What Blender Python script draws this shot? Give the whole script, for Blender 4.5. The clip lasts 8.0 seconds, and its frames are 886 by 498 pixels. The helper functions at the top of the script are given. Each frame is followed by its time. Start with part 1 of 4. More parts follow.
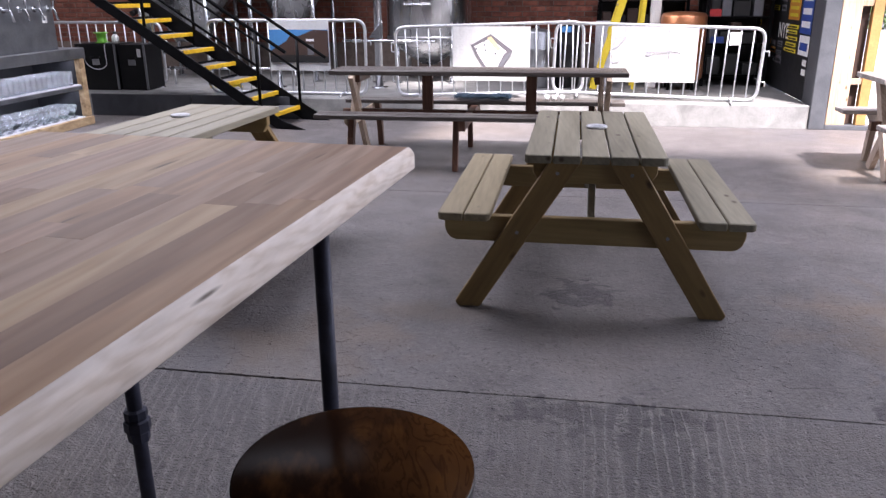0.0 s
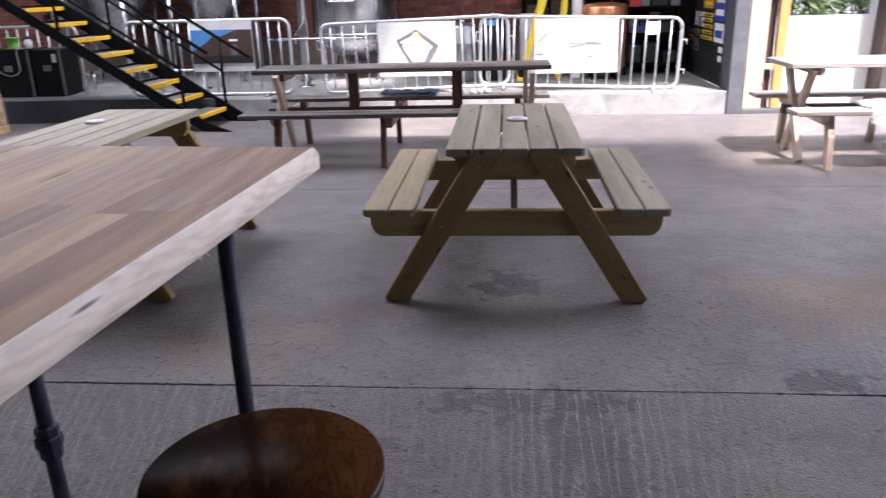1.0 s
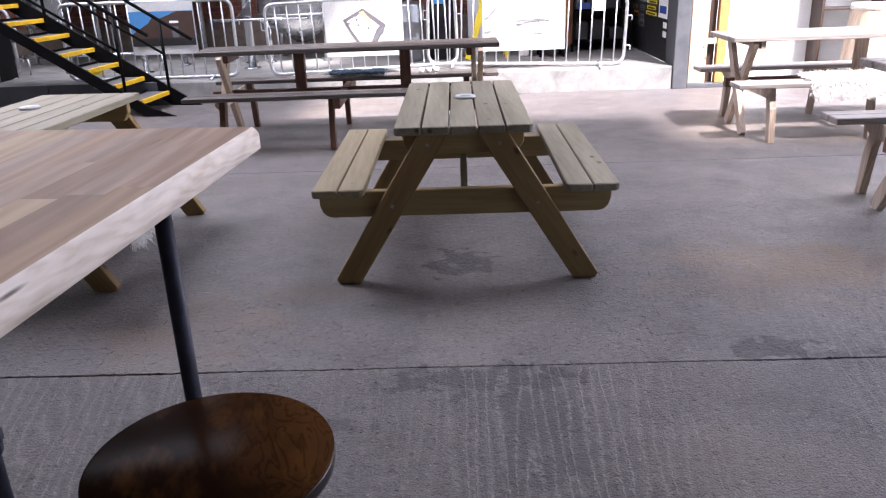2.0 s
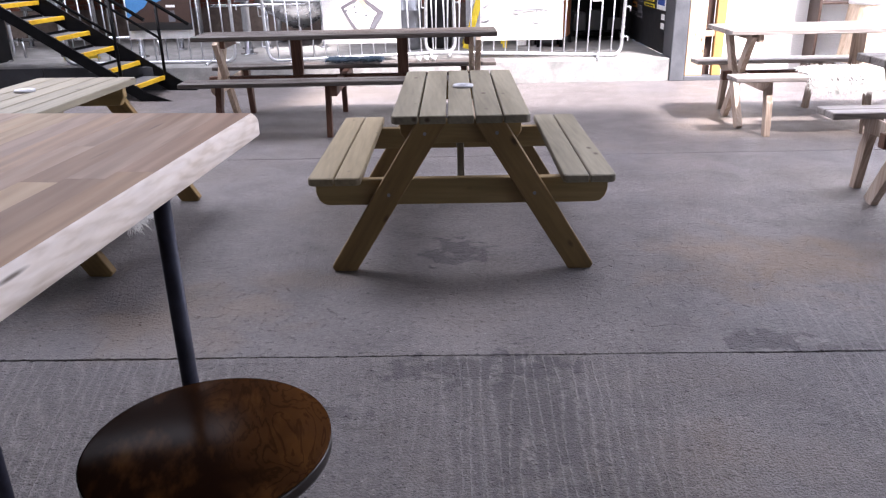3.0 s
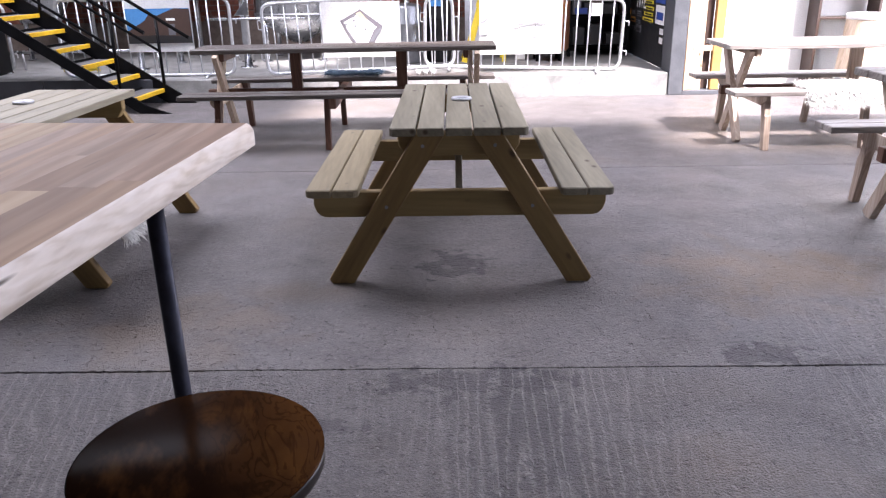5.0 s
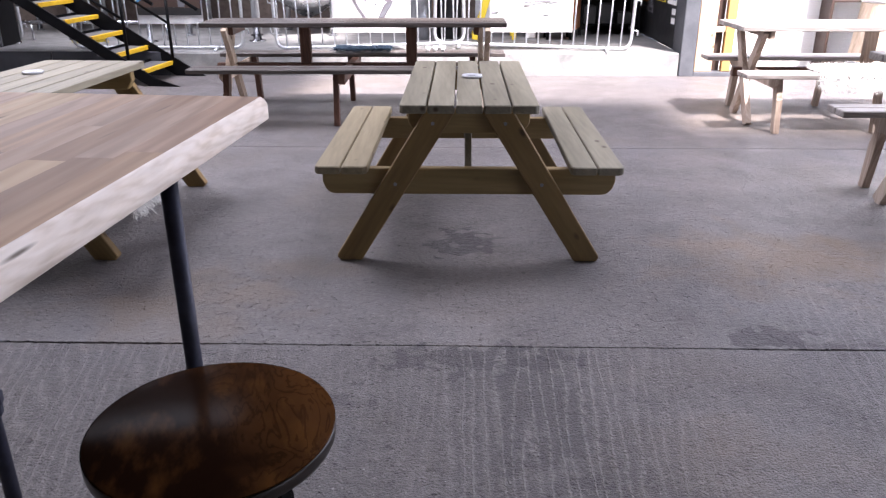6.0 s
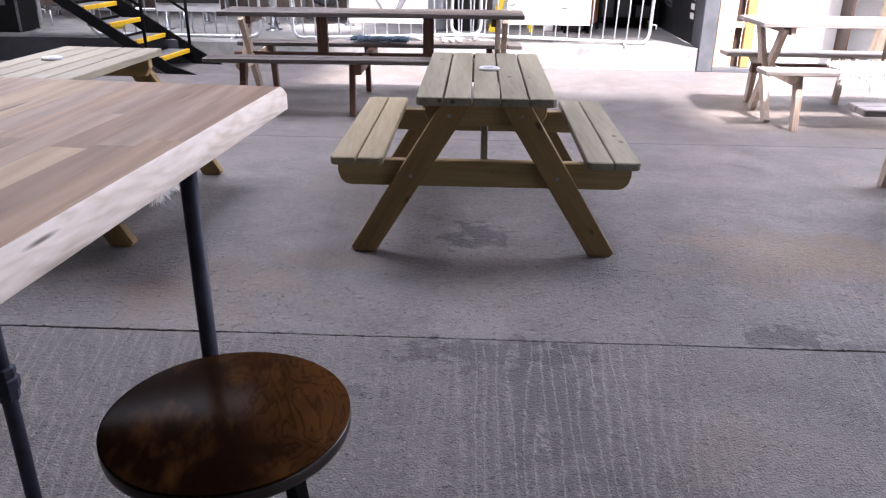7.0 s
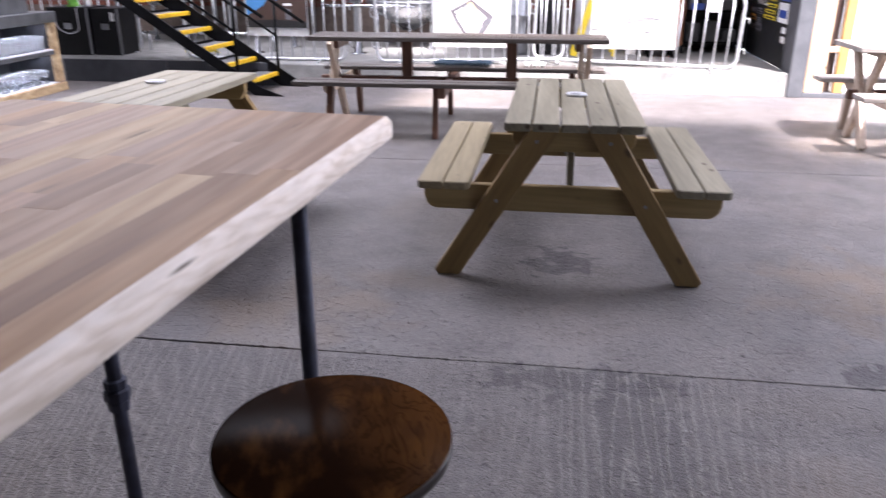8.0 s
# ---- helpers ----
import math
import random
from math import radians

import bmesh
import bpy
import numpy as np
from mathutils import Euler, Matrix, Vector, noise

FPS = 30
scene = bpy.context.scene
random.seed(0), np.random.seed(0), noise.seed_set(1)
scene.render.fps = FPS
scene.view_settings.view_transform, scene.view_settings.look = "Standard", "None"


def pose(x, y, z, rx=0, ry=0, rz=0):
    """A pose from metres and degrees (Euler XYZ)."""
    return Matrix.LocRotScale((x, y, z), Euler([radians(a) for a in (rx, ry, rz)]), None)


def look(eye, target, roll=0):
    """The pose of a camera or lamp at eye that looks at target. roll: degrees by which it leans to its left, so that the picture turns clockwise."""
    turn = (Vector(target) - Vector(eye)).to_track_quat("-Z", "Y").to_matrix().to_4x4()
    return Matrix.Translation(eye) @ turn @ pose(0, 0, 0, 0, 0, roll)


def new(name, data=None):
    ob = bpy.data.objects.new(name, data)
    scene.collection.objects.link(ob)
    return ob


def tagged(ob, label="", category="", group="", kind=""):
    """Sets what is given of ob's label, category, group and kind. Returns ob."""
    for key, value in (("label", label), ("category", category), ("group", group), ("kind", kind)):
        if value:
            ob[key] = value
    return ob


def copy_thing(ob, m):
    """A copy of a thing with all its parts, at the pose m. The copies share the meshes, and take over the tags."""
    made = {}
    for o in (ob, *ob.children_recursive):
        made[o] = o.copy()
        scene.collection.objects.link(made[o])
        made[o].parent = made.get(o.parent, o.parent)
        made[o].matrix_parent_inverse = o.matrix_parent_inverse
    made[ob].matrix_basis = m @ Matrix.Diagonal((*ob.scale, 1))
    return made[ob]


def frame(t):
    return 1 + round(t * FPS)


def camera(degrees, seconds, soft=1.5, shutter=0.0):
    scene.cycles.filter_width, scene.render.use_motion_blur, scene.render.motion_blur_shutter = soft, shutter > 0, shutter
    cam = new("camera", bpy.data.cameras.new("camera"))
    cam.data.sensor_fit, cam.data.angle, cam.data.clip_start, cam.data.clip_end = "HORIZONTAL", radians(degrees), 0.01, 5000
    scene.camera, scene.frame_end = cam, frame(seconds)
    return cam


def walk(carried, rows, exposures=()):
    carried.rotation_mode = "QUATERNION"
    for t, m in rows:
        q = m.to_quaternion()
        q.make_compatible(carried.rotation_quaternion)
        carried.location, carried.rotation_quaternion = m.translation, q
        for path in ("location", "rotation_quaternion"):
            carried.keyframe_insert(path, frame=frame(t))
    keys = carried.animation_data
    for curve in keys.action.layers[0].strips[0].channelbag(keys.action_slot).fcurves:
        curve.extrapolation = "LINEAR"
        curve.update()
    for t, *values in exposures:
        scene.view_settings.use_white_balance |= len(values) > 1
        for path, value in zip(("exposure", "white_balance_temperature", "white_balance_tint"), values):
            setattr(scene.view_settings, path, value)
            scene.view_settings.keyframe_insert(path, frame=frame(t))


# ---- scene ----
cam = camera(60.5, 8.0, 1.2, 0.5)
PATH = [
    (0, (-0.112, -0.655, 1.415), (-0.429, 1.213, 0.773), -0.4),
    (0.5, (-0.085, -0.656, 1.417), (-0.356, 1.207, 0.739), -0.3),
    (1, (-0.039, -0.665, 1.422), (-0.204, 1.217, 0.766), -1.6),
    (1.5, (-0.022, -0.655, 1.414), (-0.07, 1.215, 0.707), -2.2),
    (1.7, (-0.022, -0.655, 1.411), (-0.074, 1.216, 0.705), -2.3),
    (2.8, (-0.025, -0.654, 1.409), (-0.057, 1.212, 0.689), -1.2),
    (3, (-0.029, -0.661, 1.411), (-0.063, 1.2, 0.678), -1.2),
    (3.5, (-0.022, -0.657, 1.415), (-0.045, 1.208, 0.694), -1.1),
    (4, (-0.025, -0.658, 1.417), (-0.045, 1.214, 0.714), -1.0),
    (4.2, (-0.019, -0.655, 1.415), (-0.044, 1.22, 0.721), -1.0),
    (5.3, (-0.024, -0.651, 1.4), (-0.058, 1.219, 0.692), -1.1),
    (5.5, (-0.023, -0.657, 1.407), (-0.059, 1.207, 0.683), -1.2),
    (6, (-0.037, -0.655, 1.401), (-0.081, 1.197, 0.649), -0.1),
    (6.5, (-0.043, -0.652, 1.403), (-0.112, 1.194, 0.638), 0.6),
    (7, (-0.047, -0.651, 1.402), (-0.122, 1.193, 0.63), 0.6),
    (7.5, (-0.059, -0.655, 1.408), (-0.163, 1.192, 0.646), 0.4),
    (8, (-0.105, -0.661, 1.421), (-0.368, 1.185, 0.699), -0.0),
]
walk(cam, [(t, look(e, g, r)) for t, e, g, r in PATH],
     exposures=[(0, 1.76, 6300, 22), (1.5, 1.86, 6300, 22), (3.5, 2.05, 6300, 22), (6.5, 2.14, 6300, 22), (8, 2.24, 6300, 22)])

# ---------------- light ----------------
SUN_WAY = Vector((-0.26, 0.50, -0.83)).normalized()
world = bpy.data.worlds.new("sky")
scene.world = world
world.use_nodes = True
wn = world.node_tree.nodes
sky = wn.new("ShaderNodeTexSky")
sky.sky_type = 'NISHITA'
sky.sun_disc = False
sky.sun_elevation = math.asin(-SUN_WAY.z)
sky.sun_rotation = math.atan2(-SUN_WAY.x, -SUN_WAY.y)
world.node_tree.links.new(sky.outputs[0], wn["Background"].inputs[0])
wn["Background"].inputs[1].default_value = 0.12
sun_data = bpy.data.lights.new("sun", 'SUN')
sun_data.energy, sun_data.angle, sun_data.color = 5.0, radians(5.5), (1.0, 0.96, 0.9)
sun = new("sun", sun_data)
sun.rotation_euler = SUN_WAY.to_track_quat('-Z', 'Y').to_euler()


def sky_window(name, m, w, h, power, color=(0.95, 0.97, 1.0)):
    """The sky's light in an opening."""
    d = bpy.data.lights.new(name, 'AREA')
    d.shape, d.size, d.size_y, d.energy, d.color = 'RECTANGLE', w, h, power, color
    ob = new(name, d)
    ob.matrix_world = m
    return ob


sky_window("roof_light", look((3.0, 4.65, 4.95), (3.0, 4.65, 0)), 6.0, 2.3, 100)
sky_window("door_light", look((6.1, 6.15, 1.8), (0, 6.15, 1.2)), 3.7, 3.2, 85)
# added lamp in an assumed roof opening, brightens the stairs and counter
sky_window("west_fill_light", look((-4.9, 6.3, 4.95), (-4.9, 6.3, 0)), 4.8, 3.3, 190)
# weak fill from an unseen side opening, added for the bar table's edge
sky_window("side_fill_light", look((6.1, -1.9, 1.3), (0, -1.9, 1.0)), 2.5, 2.5, 6)
for sz in (0.722, 0.392):
    sky_window("shelf_strip_lamp", look((-5.70, 5.95, sz), (-5.72, 5.95, 0)), 2.5, 0.03, 1.8, (0.80, 0.88, 1.0))


# ---------------- materials ----------------
def mat(name, cols, nscale=6.0, stretch=(1, 1, 1), detail=5.0, rough=0.6, rvar=0.12, metal=0.0,
        bump=0.15, bscale=80.0, vary=0.0, rings=0.0, spec=0.5, distort=0.6, bstretch=None, tints=None, knots=None):
    """A surface with colour variation at two scales, fine relief and a little change from piece to piece."""
    m = bpy.data.materials.new(name)
    m.use_nodes = True
    nt = m.node_tree
    N, L = nt.nodes, nt.links.new
    b = N["Principled BSDF"]
    tc = N.new("ShaderNodeTexCoord")
    oi = N.new("ShaderNodeObjectInfo")
    off = N.new("ShaderNodeVectorMath")
    off.operation = 'MULTIPLY_ADD'
    cmb = N.new("ShaderNodeCombineXYZ")
    for i in range(3):
        L(oi.outputs["Random"], cmb.inputs[i])
    L(cmb.outputs[0], off.inputs[0])
    off.inputs[1].default_value = (13.0, 7.0, 17.0)
    L(tc.outputs["Object"], off.inputs[2])
    mp = N.new("ShaderNodeMapping")
    mp.inputs["Scale"].default_value = stretch
    L(off.outputs[0], mp.inputs[0])
    n1 = N.new("ShaderNodeTexNoise")
    n1.inputs["Scale"].default_value, n1.inputs["Detail"].default_value, n1.inputs["Distortion"].default_value = nscale, detail, distort
    L(mp.outputs[0], n1.inputs["Vector"])
    fac = n1.outputs["Fac"]
    if rings:
        w = N.new("ShaderNodeTexWave")
        w.wave_type, w.bands_direction = 'BANDS', 'DIAGONAL'
        w.inputs["Scale"].default_value, w.inputs["Distortion"].default_value = nscale * 2.2, 9.0
        w.inputs["Detail"].default_value, w.inputs["Detail Scale"].default_value = 3.0, 1.2
        L(mp.outputs[0], w.inputs["Vector"])
        mx = N.new("ShaderNodeMix")
        mx.inputs[0].default_value = rings
        L(fac, mx.inputs[2])
        L(w.outputs["Fac"], mx.inputs[3])
        fac = mx.outputs[0]
    cr = N.new("ShaderNodeValToRGB")
    els = cr.color_ramp.elements
    while len(els) < len(cols):
        els.new(0.5)
    for i, c in enumerate(cols):
        els[i].position = 0.28 + 0.44 * i / max(1, len(cols) - 1)
        els[i].color = (*c, 1)
    L(fac, cr.inputs[0])
    col = cr.outputs[0]
    if knots:
        km = N.new("ShaderNodeMapping")
        km.inputs["Scale"].default_value = knots
        L(off.outputs[0], km.inputs[0])
        vo = N.new("ShaderNodeTexVoronoi")
        vo.inputs["Scale"].default_value = 1.0
        L(km.outputs[0], vo.inputs["Vector"])
        kr = N.new("ShaderNodeMapRange")
        kr.inputs[1].default_value, kr.inputs[2].default_value = 0.05, 0.14
        kr.inputs[3].default_value, kr.inputs[4].default_value = 0.85, 0.0
        L(vo.outputs["Distance"], kr.inputs[0])
        kx = N.new("ShaderNodeMix")
        kx.data_type = 'RGBA'
        L(kr.outputs[0], kx.inputs[0])
        L(col, kx.inputs[6])
        kx.inputs[7].default_value = (0.045, 0.024, 0.012, 1)
        col = kx.outputs[2]
    n2 = N.new("ShaderNodeTexNoise")
    n2.inputs["Scale"].default_value, n2.inputs["Detail"].default_value = bscale, 4.0
    if bstretch:
        mp2 = N.new("ShaderNodeMapping")
        mp2.inputs["Scale"].default_value = bstretch
        L(off.outputs[0], mp2.inputs[0])
        L(mp2.outputs[0], n2.inputs["Vector"])
    else:
        L(mp.outputs[0], n2.inputs["Vector"])
    hs = N.new("ShaderNodeHueSaturation")
    L(col, hs.inputs["Color"])
    mr = N.new("ShaderNodeMapRange")
    mr.inputs["To Min"].default_value, mr.inputs["To Max"].default_value = 1 - vary, 1 + vary
    L(oi.outputs["Random"], mr.inputs[0])
    m2 = N.new("ShaderNodeMapRange")
    m2.inputs["From Min"].default_value, m2.inputs["From Max"].default_value = 0.3, 0.7
    m2.inputs["To Min"].default_value, m2.inputs["To Max"].default_value = 0.88, 1.1
    L(n2.outputs["Fac"], m2.inputs[0])
    mu = N.new("ShaderNodeMath")
    mu.operation = 'MULTIPLY'
    L(mr.outputs[0], mu.inputs[0])
    L(m2.outputs[0], mu.inputs[1])
    L(mu.outputs[0], hs.inputs["Value"])
    final = hs.outputs[0]
    if tints:
        tr = N.new("ShaderNodeValToRGB")
        tr.color_ramp.interpolation = 'CONSTANT'
        te = tr.color_ramp.elements
        while len(te) < len(tints):
            te.new(0.5)
        for i, c in enumerate(tints):
            te[i].position, te[i].color = i / len(tints), (*c, 1)
        L(oi.outputs["Random"], tr.inputs[0])
        tm = N.new("ShaderNodeMix")
        tm.data_type, tm.blend_type = 'RGBA', 'MULTIPLY'
        tm.inputs[0].default_value = 1.0
        L(final, tm.inputs[6])
        L(tr.outputs[0], tm.inputs[7])
        final = tm.outputs[2]
    L(final, b.inputs["Base Color"])
    rr = N.new("ShaderNodeMapRange")
    rr.inputs["To Min"].default_value, rr.inputs["To Max"].default_value = rough - rvar, rough + rvar
    L(n1.outputs["Fac"], rr.inputs[0])
    L(rr.outputs[0], b.inputs["Roughness"])
    b.inputs["Metallic"].default_value = metal
    b.inputs["Specular IOR Level"].default_value = spec
    if bump:
        bp = N.new("ShaderNodeBump")
        bp.inputs["Strength"].default_value, bp.inputs["Distance"].default_value = bump, 0.004
        L(n2.outputs["Fac"], bp.inputs["Height"])
        L(bp.outputs[0], b.inputs["Normal"])
    return m


def wood(name, cols, axis, rough=0.6, rings=0.15, vary=0.12, nscale=9.0, bump=0.2, spec=0.4, tints=None, knots=False):
    kn = [9.0, 9.0, 9.0] if knots is True else [24.0, 24.0, 24.0]
    kn[axis] = 4.5 if knots is True else 2.2
    s = [1.0, 1.0, 1.0]
    s[axis] = 0.09
    return mat(name, cols, nscale=nscale, stretch=s, rough=rough, rings=rings, vary=vary, bump=bump, bscale=45, spec=spec, tints=tints, knots=kn if knots else None)


PINE = [(0.150, 0.131, 0.092), (0.208, 0.184, 0.134), (0.258, 0.229, 0.168)]
pine_y = wood("treated_pine_along", PINE, 1, vary=0.2, rings=0.08, knots=True)
pine_warm = wood("warm_treated_pine", [(0.185, 0.148, 0.085), (0.255, 0.206, 0.128), (0.305, 0.25, 0.16)], 1, vary=0.12, rings=0.08, knots=True)
pine_x = wood("treated_pine_across", [(0.20, 0.135, 0.055), (0.265, 0.182, 0.077), (0.32, 0.225, 0.10)], 0, vary=0.12, rings=0.05, knots=True)
pine_z = wood("treated_pine_upright", [(0.15, 0.092, 0.034), (0.215, 0.135, 0.052), (0.27, 0.175, 0.072)], 2, vary=0.15, rings=0.04, knots=True)
STAIN = [(0.07, 0.032, 0.02), (0.12, 0.056, 0.036), (0.17, 0.09, 0.062)]
stain_x = wood("stained_softwood_along", [(0.035, 0.028, 0.025), (0.07, 0.058, 0.052), (0.11, 0.095, 0.088)], 0, rough=0.42)
stain_z = wood("stained_softwood_upright", STAIN, 2, rough=0.55)
# pale softwood, lightened further to carry the light on the crossed legs
pale_z = wood("pale_softwood_upright", [(0.38, 0.275, 0.19), (0.52, 0.41, 0.31), (0.62, 0.51, 0.41)], 2, rough=0.6)
STAVES = dict(red=(0.94, 0.84, 0.78), brown=(0.70, 0.60, 0.52), tan=(1.0, 0.88, 0.72), pale=(1.18, 1.17, 1.0), grey=(0.92, 0.88, 0.86))
stave_mats = {}
for kind, c in STAVES.items():
    cols = [tuple(v * k for v, k in zip(base, c)) for base in ((0.270, 0.174, 0.114), (0.385, 0.262, 0.180), (0.465, 0.340, 0.245))]
    stave_mats[kind] = wood(kind + "_hardwood_stave", cols, 1, rough=0.62, vary=0.10, nscale=7.0, bump=0.07, rings=0.18, spec=0.22, knots="streaks")
# sawn edge with streaks, lightened to carry the light that strikes the side face
oak_edge = mat("lit_sawn_edge", [(0.50, 0.415, 0.345), (0.65, 0.57, 0.51), (0.73, 0.66, 0.61)], nscale=17.0, stretch=(1, 0.16, 1), rough=0.65, rings=0.18, bump=0.4, bscale=50, distort=1.6, spec=0.3, knots=(0.01, 3.6, 42.0))


def walnut_material():
    """Dark lacquered veneer: near black on one side, swirling amber figure with fine dark lines on the other."""
    m = bpy.data.materials.new("dark_glossy_walnut")
    m.use_nodes = True
    N, L = m.node_tree.nodes, m.node_tree.links.new
    b = N["Principled BSDF"]
    tc = N.new("ShaderNodeTexCoord")

    def noise_of(scale, detail, src, dist=0.0):
        n = N.new("ShaderNodeTexNoise")
        n.inputs["Scale"].default_value, n.inputs["Detail"].default_value, n.inputs["Distortion"].default_value = scale, detail, dist
        L(src, n.inputs["Vector"])
        return n.outputs["Fac"]

    def ramp(src, lo, hi, a=0.0, z=1.0):
        r = N.new("ShaderNodeMapRange")
        r.inputs[1].default_value, r.inputs[2].default_value, r.inputs[3].default_value, r.inputs[4].default_value = lo, hi, a, z
        L(src, r.inputs[0])
        return r.outputs[0]

    def mixed(fac, c1, c2):
        n = N.new("ShaderNodeMix")
        n.data_type = 'RGBA'
        L(fac, n.inputs[0])
        for i, c in ((6, c1), (7, c2)):
            if isinstance(c, tuple):
                n.inputs[i].default_value = (*c, 1)
            else:
                L(c, n.inputs[i])
        return n.outputs[2]

    mp = N.new("ShaderNodeMapping")
    mp.inputs["Rotation"].default_value = (0, 0, radians(-24))
    mp.inputs["Scale"].default_value = (1.0, 0.42, 1.0)
    L(tc.outputs["Object"], mp.inputs[0])
    swirl = noise_of(15.0, 5.0, mp.outputs[0], 0.6)
    lines = N.new("ShaderNodeMath")
    lines.operation = 'SINE'
    k = N.new("ShaderNodeMath")
    k.operation = 'MULTIPLY'
    L(swirl, k.inputs[0])
    k.inputs[1].default_value = 62.0
    L(k.outputs[0], lines.inputs[0])
    mp2 = N.new("ShaderNodeMapping")
    mp2.inputs["Location"].default_value = (-0.055, 0.01, 0)
    mp2.inputs["Rotation"].default_value = (0, 0, radians(-24))
    mp2.inputs["Scale"].default_value = (6.2, 3.4, 1.0)
    L(tc.outputs["Object"], mp2.inputs[0])
    amber = noise_of(0.9, 4.0, mp2.outputs[0], 0.5)
    sep = N.new("ShaderNodeSeparateXYZ")
    L(tc.outputs["Object"], sep.inputs[0])
    half = N.new("ShaderNodeMath")
    half.operation = 'MULTIPLY_ADD'
    L(sep.outputs["X"], half.inputs[0])
    half.inputs[1].default_value = 1.5
    L(amber, half.inputs[2])
    base = mixed(ramp(half.outputs[0], 0.42, 0.78), (0.013, 0.0055, 0.003), (0.066, 0.027, 0.009))
    base = mixed(ramp(noise_of(22, 5, mp.outputs[0]), 0.52, 0.72, 0.0, 0.5), base, (0.11, 0.045, 0.013))
    mask = N.new("ShaderNodeMath")
    mask.operation = 'MULTIPLY'
    L(ramp(lines.outputs[0], 0.35, 1.0, 0.0, 0.5), mask.inputs[0])
    L(ramp(half.outputs[0], 0.40, 0.62, 0.25, 0.9), mask.inputs[1])
    base = mixed(mask.outputs[0], base, (0.006, 0.003, 0.0018))
    L(base, b.inputs["Base Color"])
    L(ramp(noise_of(5, 4, tc.outputs["Object"]), 0.3, 0.7, 0.15, 0.23), b.inputs["Roughness"])
    b.inputs["Specular IOR Level"].default_value = 0.007
    return m


walnut = walnut_material()
frame_pine = wood("knotty_frame_pine", [(0.33, 0.215, 0.14), (0.43, 0.30, 0.20), (0.50, 0.37, 0.26)], 2, rough=0.6, knots=True)
# lit copies of the stained softwood: sun and sky glare put into the colour
lit_x = wood("lit_stained_board", [(0.15, 0.13, 0.118), (0.24, 0.215, 0.20), (0.34, 0.31, 0.29)], 0, rough=0.5)
lit_z = wood("lit_stained_leg", [(0.26, 0.19, 0.145), (0.38, 0.295, 0.235), (0.48, 0.40, 0.335)], 2, rough=0.55)
walnut_edge = mat("dark_lacquered_edge", [(0.012, 0.008, 0.007), (0.03, 0.018, 0.013)], rough=0.35, bump=0.03)
osb = mat("rough_board", [(0.22, 0.14, 0.07), (0.42, 0.29, 0.16), (0.55, 0.41, 0.25)], nscale=14, rough=0.7, bump=0.3, stretch=(1, 0.4, 1))
pipe_mat = mat("black_iron_pipe", [(0.020, 0.021, 0.034), (0.045, 0.047, 0.072)], nscale=14, rough=0.52, metal=0.35, bump=0.12, spec=0.3)
black_steel = mat("black_painted_steel", [(0.002, 0.002, 0.0023), (0.005, 0.005, 0.0058)], rough=0.42, bump=0.05, spec=0.08)
tread_mat = mat("grey_metal_tread", [(0.07, 0.069, 0.075), (0.16, 0.158, 0.168)], nscale=40, rough=0.6, metal=0.2, bump=0.3, bscale=120)
yellow = mat("yellow_nosing_paint", [(0.62, 0.36, 0.01), (0.80, 0.50, 0.02)], nscale=16, rough=0.5, bump=0.15)
ladder_yellow = mat("yellow_fibreglass", [(0.62, 0.45, 0.02), (0.74, 0.56, 0.04)], rough=0.45, bump=0.05)
galv = mat("galvanised_tube", [(0.42, 0.43, 0.45), (0.62, 0.63, 0.65)], nscale=22, rough=0.42, metal=0.75, bump=0.08)
steel = mat("brushed_stainless", [(0.42, 0.43, 0.45), (0.62, 0.63, 0.66)], nscale=5, rough=0.26, metal=1.0, bump=0.06, stretch=(1, 1, 0.15))
dull_steel = mat("dull_stainless_panel", [(0.20, 0.205, 0.22), (0.33, 0.34, 0.36)], nscale=4, rough=0.4, metal=0.9, bump=0.04)
plinth_mat = mat("painted_concrete_upstand", [(0.14, 0.138, 0.135), (0.21, 0.206, 0.20), (0.26, 0.256, 0.248)], nscale=5, rough=0.7, bump=0.3)
slab_mat = mat("rough_concrete_slab", [(0.14, 0.135, 0.13), (0.24, 0.235, 0.23)], nscale=4, rough=0.75, bump=0.3)
brick_mat = mat("red_brick", [(0.10, 0.028, 0.018), (0.21, 0.066, 0.042), (0.28, 0.11, 0.075)], nscale=10, rough=0.85, bump=0.5, vary=0.35)
mortar = mat("dirty_mortar", [(0.12, 0.09, 0.075), (0.19, 0.15, 0.13)], nscale=12, rough=0.9, bump=0.4)
wall_mat = mat("grey_rendered_wall", [(0.24, 0.235, 0.23), (0.34, 0.335, 0.33)], nscale=2, rough=0.85, bump=0.2)
white_wall = mat("white_painted_board", [(0.70, 0.69, 0.67), (0.82, 0.81, 0.79)], nscale=3, rough=0.6, bump=0.08)
roof_mat = mat("dark_roof_lining", [(0.06, 0.06, 0.062), (0.10, 0.10, 0.10)], nscale=2, rough=0.8, bump=0.1)
post_grey = mat("grey_painted_post", [(0.055, 0.058, 0.066), (0.085, 0.088, 0.098)], nscale=8, rough=0.55, bump=0.15)
black_board = mat("black_board", [(0.008, 0.008, 0.009), (0.018, 0.018, 0.02)], rough=0.5, bump=0.05)
banner_white = mat("white_vinyl_banner", [(0.74, 0.74, 0.74), (0.83, 0.83, 0.83)], nscale=3, rough=0.45, bump=0.05)
copper = mat("copper_vessel", [(0.55, 0.20, 0.09), (0.72, 0.32, 0.16)], nscale=5, rough=0.35, metal=0.8, bump=0.05)
